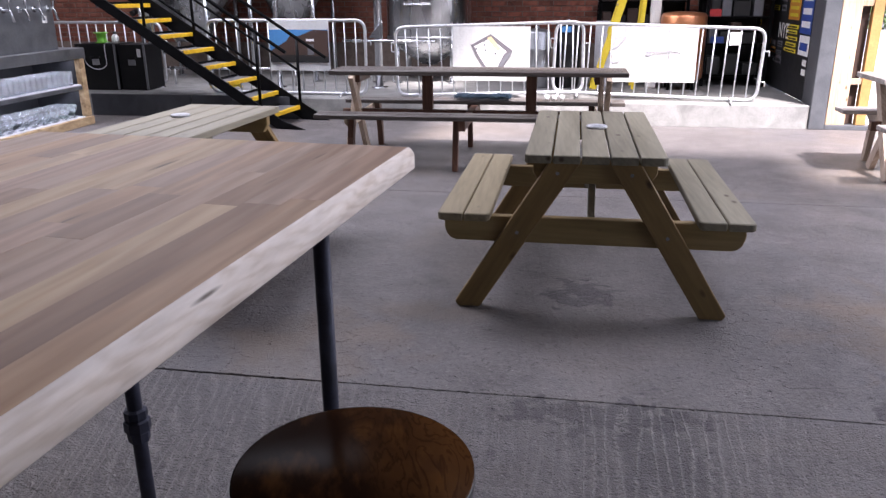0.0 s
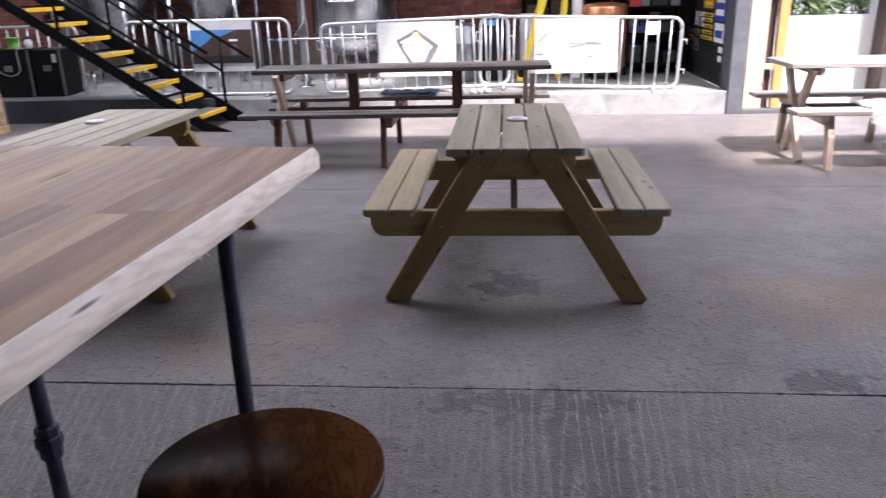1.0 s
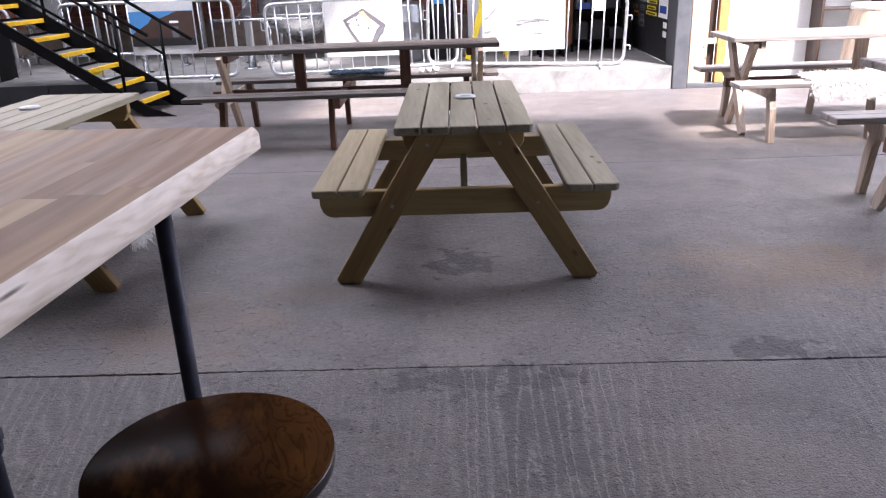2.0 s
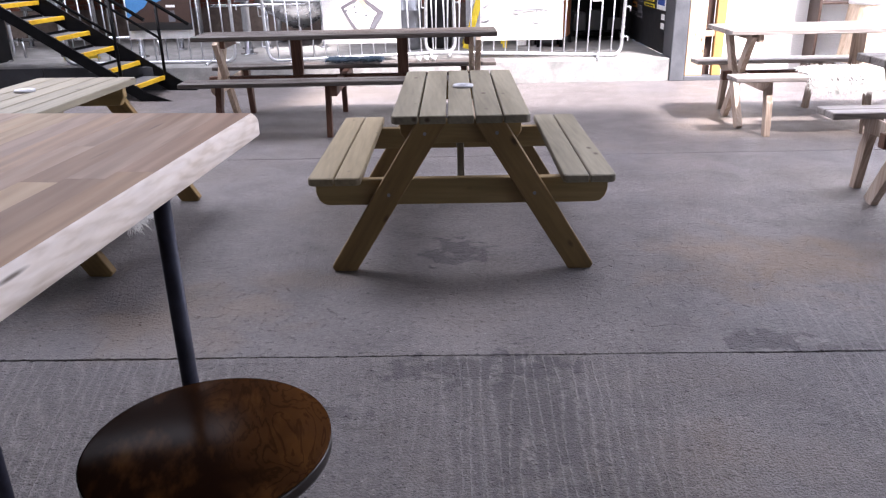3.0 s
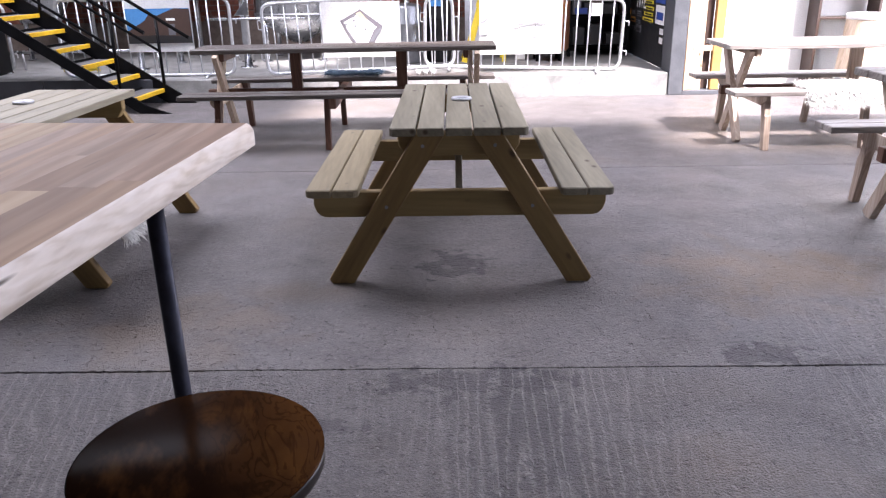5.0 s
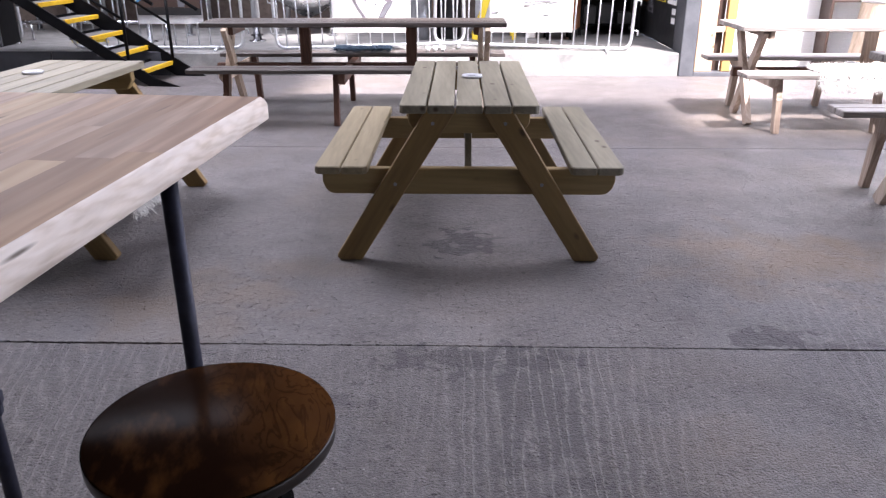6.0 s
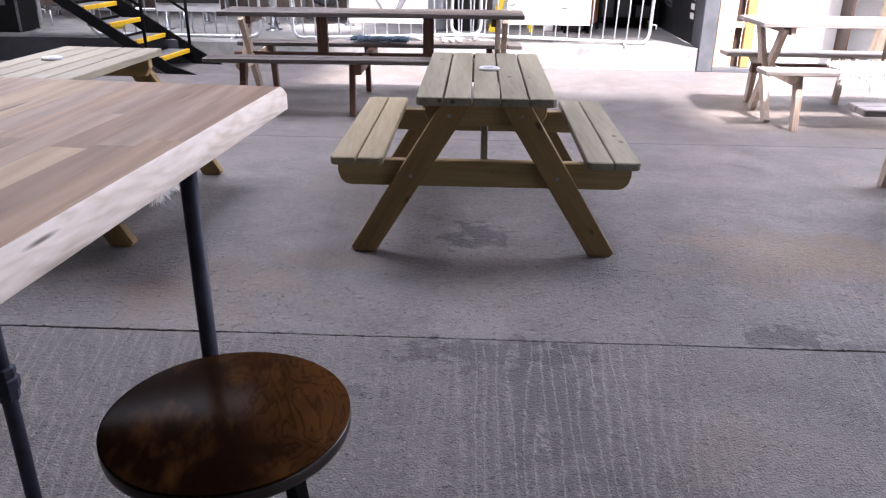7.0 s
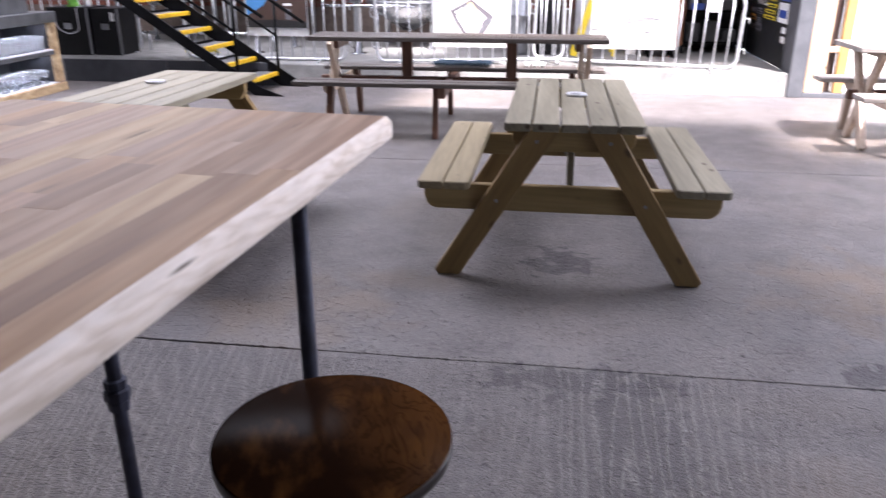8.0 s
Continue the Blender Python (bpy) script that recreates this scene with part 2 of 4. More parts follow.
fur_white = mat("white_sheepskin", [(0.62, 0.60, 0.57), (0.82, 0.81, 0.78)], nscale=30, rough=0.9, bump=0.0, spec=0.1)
fur_blue = mat("blue_grey_fleece", [(0.010, 0.018, 0.030), (0.015, 0.025, 0.04), (0.05, 0.07, 0.085)], nscale=40, rough=0.9, bump=0.0, spec=0.1)
black_plastic = mat("black_plastic", [(0.003, 0.003, 0.0035), (0.007, 0.007, 0.008)], rough=0.5, bump=0.05, spec=0.25)
green_plastic = mat("green_plastic", [(0.12, 0.42, 0.03), (0.18, 0.55, 0.05)], rough=0.45, bump=0.03)
grey_plastic = mat("pale_grey_plastic", [(0.42, 0.42, 0.45), (0.55, 0.55, 0.58)], rough=0.4, bump=0.03)
laminate = mat("pale_shelf_laminate", [(0.55, 0.56, 0.60), (0.66, 0.67, 0.70)], rough=0.4, bump=0.03)
dark_shelf = mat("dark_shelf_lining", [(0.016, 0.017, 0.021), (0.034, 0.036, 0.043)], rough=0.5, bump=0.05)


def plain(name, c, rough=0.5):
    return mat(name, [tuple(v * 0.85 for v in c), c], nscale=12, rough=rough, bump=0.03)


ink = {k: plain(k + "_ink", c) for k, c in dict(white=(0.75, 0.75, 0.75), yellow=(0.62, 0.50, 0.03), orange=(0.50, 0.20, 0.03),
       blue=(0.03, 0.07, 0.30), sky=(0.06, 0.22, 0.48), red=(0.45, 0.03, 0.03), black=(0.015, 0.015, 0.016), grey=(0.13, 0.13, 0.145),
       brown=(0.055, 0.032, 0.025), green=(0.06, 0.12, 0.04), cream=(0.36, 0.22, 0.12), tan=(0.55, 0.42, 0.24), amber=(0.40, 0.22, 0.075), haze=(0.40, 0.385, 0.43), violet=(0.12, 0.11, 0.125)).items()}

glass = bpy.data.materials.new("clear_glass")
glass.use_nodes = True
gb = glass.node_tree.nodes["Principled BSDF"]
gb.inputs["Base Color"].default_value = (0.93, 0.96, 1.0, 1)
gb.inputs["Transmission Weight"].default_value, gb.inputs["Roughness"].default_value, gb.inputs["IOR"].default_value = 0.86, 0.05, 1.45


def floor_material():
    m = bpy.data.materials.new("worn_concrete_floor")
    m.use_nodes = True
    nt = m.node_tree
    N, L = nt.nodes, nt.links.new
    b = N["Principled BSDF"]
    tc = N.new("ShaderNodeTexCoord")

    def noise_at(scale, detail=5, dist=0.0, src=None):
        n = N.new("ShaderNodeTexNoise")
        n.inputs["Scale"].default_value, n.inputs["Detail"].default_value, n.inputs["Distortion"].default_value = scale, detail, dist
        L(src or tc.outputs["Object"], n.inputs["Vector"])
        return n.outputs["Fac"]

    def ramp(src, lo, hi, a=0.0, z=1.0):
        r = N.new("ShaderNodeMapRange")
        r.inputs[1].default_value, r.inputs[2].default_value, r.inputs[3].default_value, r.inputs[4].default_value = lo, hi, a, z
        L(src, r.inputs[0])
        return r.outputs[0]

    def op(kind, p, q):
        n = N.new("ShaderNodeMath")
        n.operation = kind
        for i, v in enumerate((p, q)):
            if isinstance(v, float):
                n.inputs[i].default_value = v
            else:
                L(v, n.inputs[i])
        return n.outputs[0]

    def mixed(fac, c1, c2):
        n = N.new("ShaderNodeMix")
        n.data_type = 'RGBA'
        L(fac, n.inputs[0])
        for i, c in ((6, c1), (7, c2)):
            if isinstance(c, tuple):
                n.inputs[i].default_value = (*c, 1)
            else:
                L(c, n.inputs[i])
        return n.outputs[2]

    base = mixed(ramp(noise_at(0.7, 6, 0.5), 0.38, 0.62), (0.100, 0.089, 0.089), (0.134, 0.121, 0.119))
    base = mixed(ramp(noise_at(3.0, 8, 0.8), 0.44, 0.68, 0.0, 0.65), base, (0.073, 0.063, 0.062))
    base = mixed(ramp(noise_at(9.0, 8, 0.6), 0.50, 0.72, 0.0, 0.55), base, (0.167, 0.151, 0.145))
    base = mixed(ramp(noise_at(45, 8), 0.48, 0.70, 0.0, 0.55), base, (0.197, 0.179, 0.172))
    base = mixed(ramp(noise_at(150, 4), 0.56, 0.68, 0.0, 0.6), base, (0.046, 0.041, 0.040))
    base = mixed(ramp(noise_at(34, 5), 0.63, 0.67, 0.0, 0.85), base, (0.031, 0.028, 0.028))
    base = mixed(ramp(noise_at(80, 3), 0.65, 0.69, 0.0, 0.9), base, (0.263, 0.247, 0.239))
    # a warm, rusty cast here, a cool one there
    base = mixed(ramp(noise_at(0.55, 4, 0.6), 0.52, 0.70, 0.0, 0.45), base, (0.151, 0.116, 0.085))
    base = mixed(ramp(noise_at(0.8, 3, 0.3), 0.30, 0.46, 0.35, 0.0), base, (0.100, 0.099, 0.114))
    # soft brown patches, the first and last painted shade by table feet: place, half sizes, strength
    for (px, py, rx, ry, strength) in ((1.55, 2.70, 0.65, 0.45, 0.8), (-1.25, 2.15, 0.5, 0.35, 0.5), (0.75, 1.2, 0.35, 0.2, 0.3), (-0.75, 2.55, 0.35, 0.14, 0.45)):
        v = N.new("ShaderNodeVectorMath")
        v.operation = 'SUBTRACT'
        L(tc.outputs["Object"], v.inputs[0])
        v.inputs[1].default_value = (px, py, 0)
        s = N.new("ShaderNodeVectorMath")
        s.operation = 'DIVIDE'
        L(v.outputs[0], s.inputs[0])
        s.inputs[1].default_value = (rx, ry, 1.0)
        ln = N.new("ShaderNodeVectorMath")
        ln.operation = 'LENGTH'
        L(s.outputs[0], ln.inputs[0])
        d = op('ADD', ln.outputs["Value"], ramp(noise_at(4, 8, 0.6), 0.25, 0.75, -0.7, 0.7))
        base = mixed(ramp(d, 0.2, 1.1, strength, 0.0), base, (0.150, 0.106, 0.070))
    # spills with their own outline: place, half sizes, strength
    for (px, py, rx, ry, strength, lo) in ((1.14, 1.92, 0.15, 0.08, 1.0, 0.85), (-0.02, 2.89, 0.17, 0.20, 0.9, 0.6), (1.36, 1.86, 0.16, 0.03, 0.6, 0.6),
                                   (0.02, 1.74, 0.38, 0.12, 0.75, 0.6), (0.24, 1.40, 0.17, 0.5, 0.55, 0.55), (-0.42, 1.45, 0.12, 0.06, 0.6, 0.45), (-0.35, 1.95, 0.3, 0.1, 0.25, 0.4)):
        v = N.new("ShaderNodeVectorMath")
        v.operation = 'SUBTRACT'
        L(tc.outputs["Object"], v.inputs[0])
        v.inputs[1].default_value = (px, py, 0)
        s = N.new("ShaderNodeVectorMath")
        s.operation = 'DIVIDE'
        L(v.outputs[0], s.inputs[0])
        s.inputs[1].default_value = (rx, ry, 1.0)
        ln = N.new("ShaderNodeVectorMath")
        ln.operation = 'LENGTH'
        L(s.outputs[0], ln.inputs[0])
        d = op('ADD', ln.outputs["Value"], ramp(noise_at(11, 7, 0.6), 0.25, 0.75, -0.8, 0.8))
        base = mixed(op('MULTIPLY', ramp(d, lo + 0.08, lo + 0.28, strength, 0.0), ramp(noise_at(62, 7, 0.4), 0.36, 0.58, 0.65, 1.0)), base, (0.026, 0.021, 0.027))
    L(ramp(noise_at(3.0, 6), 0.3, 0.7, 0.40, 0.60), b.inputs["Roughness"])
    b.inputs["Specular IOR Level"].default_value = 0.45
    # tamped ridges that run away from the door end, strongest on the first bay
    sep = N.new("ShaderNodeSeparateXYZ")
    L(tc.outputs["Object"], sep.inputs[0])
    # the rake marks fan out a little, wander and vary in spacing
    fan = op("DIVIDE", sep.outputs["X"], op("ADD", op("MULTIPLY", sep.outputs["Y"], 0.2), 0.72))
    fan = op('ADD', fan, ramp(noise_at(30, 5, 0.3), 0.3, 0.7, -0.004, 0.004))
    mp = N.new("ShaderNodeMapping")
    mp.inputs["Scale"].default_value = (1, 0.10, 1)
    L(tc.outputs["Object"], mp.inputs[0])
    fan = op('ADD', fan, ramp(noise_at(7.0, 2, 0.0, mp.outputs[0]), 0.3, 0.7, -0.04, 0.04))
    comb = op('SINE', op('MULTIPLY', fan, 146.0), 0.0)
    teeth = ramp(comb, -1.0, 1.0)
    bay = ramp(sep.outputs["Y"], 1.80, 1.85, 1.0, 0.10)
    # clearest on a strip in front of the picnic table, worn to traces elsewhere
    strip = op('MULTIPLY', ramp(sep.outputs["X"], -0.22, 0.05), ramp(sep.outputs["X"], 0.35, 0.85, 1.0, 0.0))
    east = op('MULTIPLY', ramp(sep.outputs["X"], 1.15, 1.35), ramp(sep.outputs["Y"], 1.7, 2.9, 0.55, 0.0))
    worn = op('MAXIMUM', op('MULTIPLY', strip, 1.0), op('MAXIMUM', ramp(sep.outputs["X"], -0.60, -0.9, 0.0, 0.7), ramp(noise_at(0.9, 4, 0.8), 0.42, 0.62, 0.08, 0.45)))
    mask = op('MULTIPLY', op('MAXIMUM', op('MULTIPLY', worn, bay), east), ramp(noise_at(55, 8, 0.4), 0.38, 0.58, 0.1, 1.0))
    ridge = op('POWER', teeth, 9.0)
    base = mixed(op('MULTIPLY', ridge, op('MULTIPLY', mask, 0.75)), base, (0.225, 0.206, 0.198))
    base = mixed(op('MULTIPLY', ramp(teeth, 0.7, 0.2), op('MULTIPLY', mask, 0.7)), base, (0.052, 0.046, 0.046))
    L(base, b.inputs["Base Color"])
    h = op('MULTIPLY', op('MULTIPLY', ridge, mask), 0.0056)
    h = op('ADD', h, op('MULTIPLY', op('MULTIPLY', noise_at(46, 8), ramp(noise_at(2.2, 4), 0.35, 0.7, 0.4, 1.3)), 0.0068))
    h = op('ADD', h, op('MULTIPLY', op('MULTIPLY', noise_at(130, 6), ramp(sep.outputs["Y"], 1.80, 1.85, 1.35, 0.85)), 0.0075))
    h = op('ADD', h, op('MULTIPLY', ramp(noise_at(31, 7), 0.61, 0.67), -0.006))
    bp = N.new("ShaderNodeBump")
    bp.inputs["Strength"].default_value, bp.inputs["Distance"].default_value = 1.0, 1.0
    L(h, bp.inputs["Height"])
    L(bp.outputs[0], b.inputs["Normal"])
    return m


floor_mat = floor_material()


# ---------------- building blocks ----------------
def part(name, bm, material, parent=None, label=""):
    me = bpy.data.meshes.new(name)
    bm.to_mesh(me)
    bm.free()
    me.materials.append(material)
    ob = new(name, me)
    ob.parent = parent
    return tagged(ob, label) if label else ob


def thing(name, label, category, m=None, group="", kind=""):
    ob = new(name)
    ob.empty_display_size = 0.1
    if m is not None:
        ob.matrix_basis = m
    return tagged(ob, label, category, group, kind)


def box(x0, y0, z0, x1, y1, z1, bevel=0.0, bm=None, seg=1):
    own = bmesh.new()
    bmesh.ops.create_cube(own, size=1.0, matrix=Matrix.Translation(((x0 + x1) / 2, (y0 + y1) / 2, (z0 + z1) / 2)) @ Matrix.Diagonal((x1 - x0, y1 - y0, z1 - z0, 1)))
    if bevel:
        bmesh.ops.bevel(own, geom=own.edges[:], offset=bevel, segments=seg, affect='EDGES', profile=0.5)
    return merged(bm, own)


def merged(bm, own):
    if bm is None:
        return own
    me = bpy.data.meshes.new("tmp")
    own.to_mesh(me)
    own.free()
    bm.from_mesh(me)
    bpy.data.meshes.remove(me)
    return bm


def prism(points, axis, a, b, bevel=0.0, bm=None):
    """A flat outline in the plane across axis, made solid from a to b along it."""
    own = bmesh.new()

    def put(p, d):
        q = list(p)
        q.insert(axis, d)
        return own.verts.new(q)
    lo = [put(p, a) for p in points]
    hi = [put(p, b) for p in points]
    own.faces.new(lo)
    own.faces.new(hi[::-1])
    n = len(points)
    for i in range(n):
        own.faces.new((lo[i], hi[i], hi[(i + 1) % n], lo[(i + 1) % n]))
    bmesh.ops.recalc_face_normals(own, faces=own.faces[:])
    if bevel:
        bmesh.ops.bevel(own, geom=own.edges[:], offset=bevel, segments=1, affect='EDGES')
    return merged(bm, own)


def tube(points, r, bm=None, seg=12, cap=True):
    """A round bar along a run of points."""
    own = bmesh.new()
    pts = [Vector(p) for p in points]
    rings = []
    up = None
    for i, p in enumerate(pts):
        d = (pts[min(i + 1, len(pts) - 1)] - pts[max(i - 1, 0)]).normalized()
        if up is None:
            up = d.orthogonal().normalized()
        else:
            up = (up - d * up.dot(d)).normalized()
        side = d.cross(up)
        rings.append([own.verts.new(p + (up * math.cos(2 * math.pi * k / seg) + side * math.sin(2 * math.pi * k / seg)) * r) for k in range(seg)])
    for a, b in zip(rings, rings[1:]):
        for k in range(seg):
            f = own.faces.new((a[k], a[(k + 1) % seg], b[(k + 1) % seg], b[k]))
            f.smooth = True
    if cap:
        own.faces.new(rings[0][::-1])
        own.faces.new(rings[-1])
    return merged(bm, own)


def lathe(profile, seg=32, at=(0, 0, 0), bm=None, smooth=True):
    """A turned body: (radius, height) pairs from bottom to top."""
    own = bmesh.new()
    rings = [[own.verts.new((at[0] + r * math.cos(2 * math.pi * k / seg), at[1] + r * math.sin(2 * math.pi * k / seg), at[2] + z)) for k in range(seg)]
             for r, z in profile]
    for a, b in zip(rings, rings[1:]):
        for k in range(seg):
            f = own.faces.new((a[k], a[(k + 1) % seg], b[(k + 1) % seg], b[k]))
            f.smooth = smooth
    own.faces.new(rings[0][::-1])
    own.faces.new(rings[-1])
    return merged(bm, own)


def bend(points, r, n=5):
    """Rounds the corners of a run of points."""
    pts = [Vector(p) for p in points]
    out = [pts[0]]
    for a, b, c in zip(pts, pts[1:], pts[2:]):
        u, v = (a - b).normalized(), (c - b).normalized()
        for i in range(n + 1):
            t = i / n
            out.append((b + u * r) * (1 - t) ** 2 + b * 2 * t * (1 - t) + (b + v * r) * t ** 2)
    return out + [pts[-1]]


def slanted(bm, a, b, w, d, bevel=0.003):
    """A rectangular bar from a to b, w wide across and d deep."""
    a, b = Vector(a), Vector(b)
    z = (b - a)
    q = z.to_track_quat('Z', 'Y').to_matrix().to_4x4()
    own = box(-w / 2, -d / 2, 0, w / 2, d / 2, z.length, bevel)
    own.transform(Matrix.Translation(a) @ q)
    return merged(bm, own)


# ---------------- the hall ----------------
FAR, LEFT, RIGHT, BACK, TOP = 11.0, -9.5, 6.2, -5.0, 4.8
JOINTS = (-5.0, -1.12, 1.835, 4.77, 8.3)
floor = thing("floor", "worn grey concrete floor with straight bay joints and tamped ridges", "floor", kind="structure")
part("joint_bed", box(LEFT, BACK, -0.16, RIGHT, 8.3, -0.02), slab_mat, floor, "dark recessed joint filling")
rng = random.Random(4)


def joint_edge(x, y, side):
    """The ragged line of a bay's edge: it wanders with its neighbour, opens here and there, and has small chips."""
    line = 0.006 * noise.noise((x * 2.1, y, 0)) + 0.0025 * noise.noise((x * 17.0, y, 3))
    gap = 0.0020 + 0.0045 * max(0.0, noise.noise((x * 1.1, y, 7)) + 0.25) + rng.random() ** 9 * 0.006
    return y + line + side * gap


for y0, y1 in zip(JOINTS, JOINTS[1:]):
    # each bay has a slightly chipped edge
    n = 1500
    xs = [LEFT + (RIGHT - LEFT) * i / n for i in range(n + 1)]
    verts = []
    for x in xs:
        a, b = joint_edge(x, y0, 1), joint_edge(x, y1, -1)
        verts += [(x, a, -0.03), (x, a, -0.002), (x, a + 0.0022, 0), (x, b - 0.0022, 0), (x, b, -0.002), (x, b, -0.03)]
    me = bpy.data.meshes.new("floor_bay")
    me.from_pydata(verts, [], [(6 * k + q, 6 * k + 6 + q, 6 * k + 7 + q, 6 * k + 1 + q) for k in range(n) for q in range(5)])
    me.materials.append(floor_mat)
    new("floor_bay", me).parent = floor

plinth = tagged(part("raised_slab", box(LEFT, 7.95, -0.01, 2.37, FAR, 0.25, 0.012), plinth_mat),
                "low raised grey concrete platform with a plain front edge", "platform", kind="structure")


def wall(name, label, bms, material):
    bm = bmesh.new()
    for b in bms:
        box(*b, bm=bm)
    return tagged(part(name, bm, material), label, "wall", kind="structure")


wall("wall_west", "plain grey rendered side wall of the hall", [(LEFT - 0.25, BACK, -0.16, LEFT, FAR, TOP)], wall_mat)
wall("wall_south", "plain grey rendered end wall of the hall", [(LEFT, BACK - 0.25, -0.16, RIGHT, BACK, TOP)], wall_mat)
# the opening at y -3.2 to -0.6 is added, only to admit the side fill
wall("wall_east", "grey rendered side wall with a wide open doorway and an added unseen opening",
     [(RIGHT, BACK, -0.16, RIGHT + 0.25, -3.2, TOP), (RIGHT, -3.2, 2.6, RIGHT + 0.25, -0.6, TOP), (RIGHT, -0.6, -0.16, RIGHT + 0.25, 4.2, TOP), (RIGHT, 8.1, -0.16, RIGHT + 0.25, 8.45, TOP), (RIGHT, 4.2, 3.5, RIGHT + 0.25, 8.1, TOP)], wall_mat)
# unseen roof; west opening added for fill, the small one to sun the tank
wall("ceiling", "unseen dark lined roof with openings placed to let light in",
     [(LEFT, BACK, TOP, -7.4, FAR, TOP + 0.2), (-7.4, BACK, TOP, -2.5, 4.6, TOP + 0.2), (-7.4, 8.0, TOP, -2.5, FAR, TOP + 0.2), (-2.5, BACK, TOP, -1.0, FAR, TOP + 0.2), (-1.0, BACK, TOP, -0.1, 6.2, TOP + 0.2), (-1.0, 7.4, TOP, -0.1, FAR, TOP + 0.2), (-0.1, BACK, TOP, 3.35, 3.5, TOP + 0.2), (3.35, BACK, TOP, RIGHT, 2.35, TOP + 0.2), (-0.1, 5.87, TOP, 2.45, FAR, TOP + 0.2), (2.45, 5.87, TOP, RIGHT, 8.45, TOP + 0.2)], roof_mat)["category"] = "ceiling"
brick_wall = wall("wall_north", "old red brick end wall with dirty mortar", [(LEFT, FAR, -0.16, 2.45, FAR + 0.25, TOP)], mortar)
# unseen block, added to keep direct sun out of the west roof opening
wall("wall_upper_storey", "unseen plain block added to keep the sun out of the west roof opening", [(LEFT, BACK, TOP + 0.2, -0.3, 4.5, 13.0)], wall_mat)
ground = tagged(part("ground", box(-60, -60, -0.4, 60, 60, -0.17), slab_mat), "concrete yard around the building", "ground", kind="structure")


for x0, x1 in ((-5.93, -4.62), (-4.61, -3.30)):
    tagged(part("kerb_board", box(x0, 7.922, 0.0, x1, 7.946, 0.262, 0.004), dark_shelf), "dark board facing the edge of the raised platform", "facing board", group="platform facing boards")


# ---------------- picnic tables ----------------
def along(ob, angle):
    """Turns a part's own axes about y, so that its grain runs along it; the shape stays."""
    turn = Matrix.Rotation(angle, 4, 'Y')
    ob.data.transform(turn.inverted())
    ob.matrix_basis = turn
    return ob


def picnic_table(m):
    t = thing("picnic_table", "pale treated pine picnic table with attached benches, standing on concrete", "picnic table", m, group="pine picnic tables")
    hl = 0.655
    for i in range(5):
        x = -0.303 + i * 0.1232
        a, b = x, x + 0.1135
        ca, cb = (0.016 if i == 0 else 0.002), (0.016 if i == 4 else 0.002)
        out = [(a + ca, -hl), (b - cb, -hl), (b, -hl + cb), (b, hl - cb), (b - cb, hl), (a + ca, hl), (a, hl - ca), (a, -hl + ca)]
        part("top_board", prism(out, 2, 0.708, 0.745, 0.004), pine_y, t)
    for s in (-1, 1):
        for k in range(2):
            x0 = 0.452 + k * 0.121
            x1 = x0 + 0.115
            c = 0.016
            if k == 0:
                pts = [(x0 + c, -hl), (x1, -hl), (x1, hl), (x0 + c, hl), (x0, hl - c), (x0, -hl + c)]
            else:
                pts = [(x0, -hl), (x1 - c, -hl), (x1, -hl + c), (x1, hl - c), (x1 - c, hl), (x0, hl)]
            part("seat_board", prism([(s * x, y * 1.02 + 0.005) for x, y in pts], 2, 0.437, 0.473, 0.005), pine_warm if s < 0 else pine_y, t)
    for e in (-1, 1):
        y0, y1 = sorted((e * (hl - 0.05), e * (hl - 0.095)))
        for s in (-1, 1):
            leg = part("leg", prism([(s * 0.50, 0.0), (s * 0.602, 0.0), (s * 0.616, 0.022), (s * 0.195, 0.707), (s * 0.060, 0.707)], 1, y0, y1, 0.004), pine_z, t)
            along(leg, -s * math.atan2(0.43, 0.69))
            for (bx, bz) in ((0.16, 0.655), (0.332, 0.375)):
                bolt = part("bolt_head", tube([(s * bx, e * (hl - 0.052), bz), (s * bx, e * (hl - 0.046), bz)], 0.008, seg=10), dull_steel, leg)
                bolt.matrix_basis = leg.matrix_basis.inverted()
        y0, y1 = sorted((e * (hl - 0.097), e * (hl - 0.142)))
        part("seat_bearer", prism([(-0.672, 0.436), (-0.672, 0.375), (-0.660, 0.34), (-0.638, 0.320), (-0.615, 0.314), (0.615, 0.314), (0.638, 0.320), (0.660, 0.34), (0.672, 0.375), (0.672, 0.436)], 1, y0, y1, 0.004), pine_x, t)
        part("top_bearer", prism([(-0.272, 0.707), (-0.272, 0.65), (-0.240, 0.600), (0.240, 0.600), (0.272, 0.65), (0.272, 0.707)], 1, y0, y1, 0.004), pine_x, t)
        bm = bmesh.new()
        slanted(bm, (0, e * (hl - 0.16), 0.345), (0, e * 0.16, 0.705), 0.034, 0.06)
        part("brace", bm, pine_y, t)
    return t


main_table = picnic_table(pose(0, 3.255, 0))
side_table = copy_thing(main_table, pose(-2.24, 3.25, 0, 0, 0, -2.5))


def ashtray(x, y, z):
    t = thing("ashtray", "small grey round dish with a dark hollow, on the table", "ashtray", pose(x, y, z), group="table dishes")
    part("rim", lathe([(0.030, 0.001), (0.050, 0.0), (0.055, 0.005), (0.051, 0.013), (0.045, 0.014), (0.034, 0.006)], 28), grey_plastic, t)
    part("hollow", lathe([(0.002, 0.0065), (0.0335, 0.0065), (0.033, 0.0075), (0.002, 0.0075)], 24), ink["grey"], t, "dark grey hollow")
    return t


dish = ashtray(0.02, 3.33, 0.745)
copy_thing(dish, pose(-2.33, 3.42, 0.745))


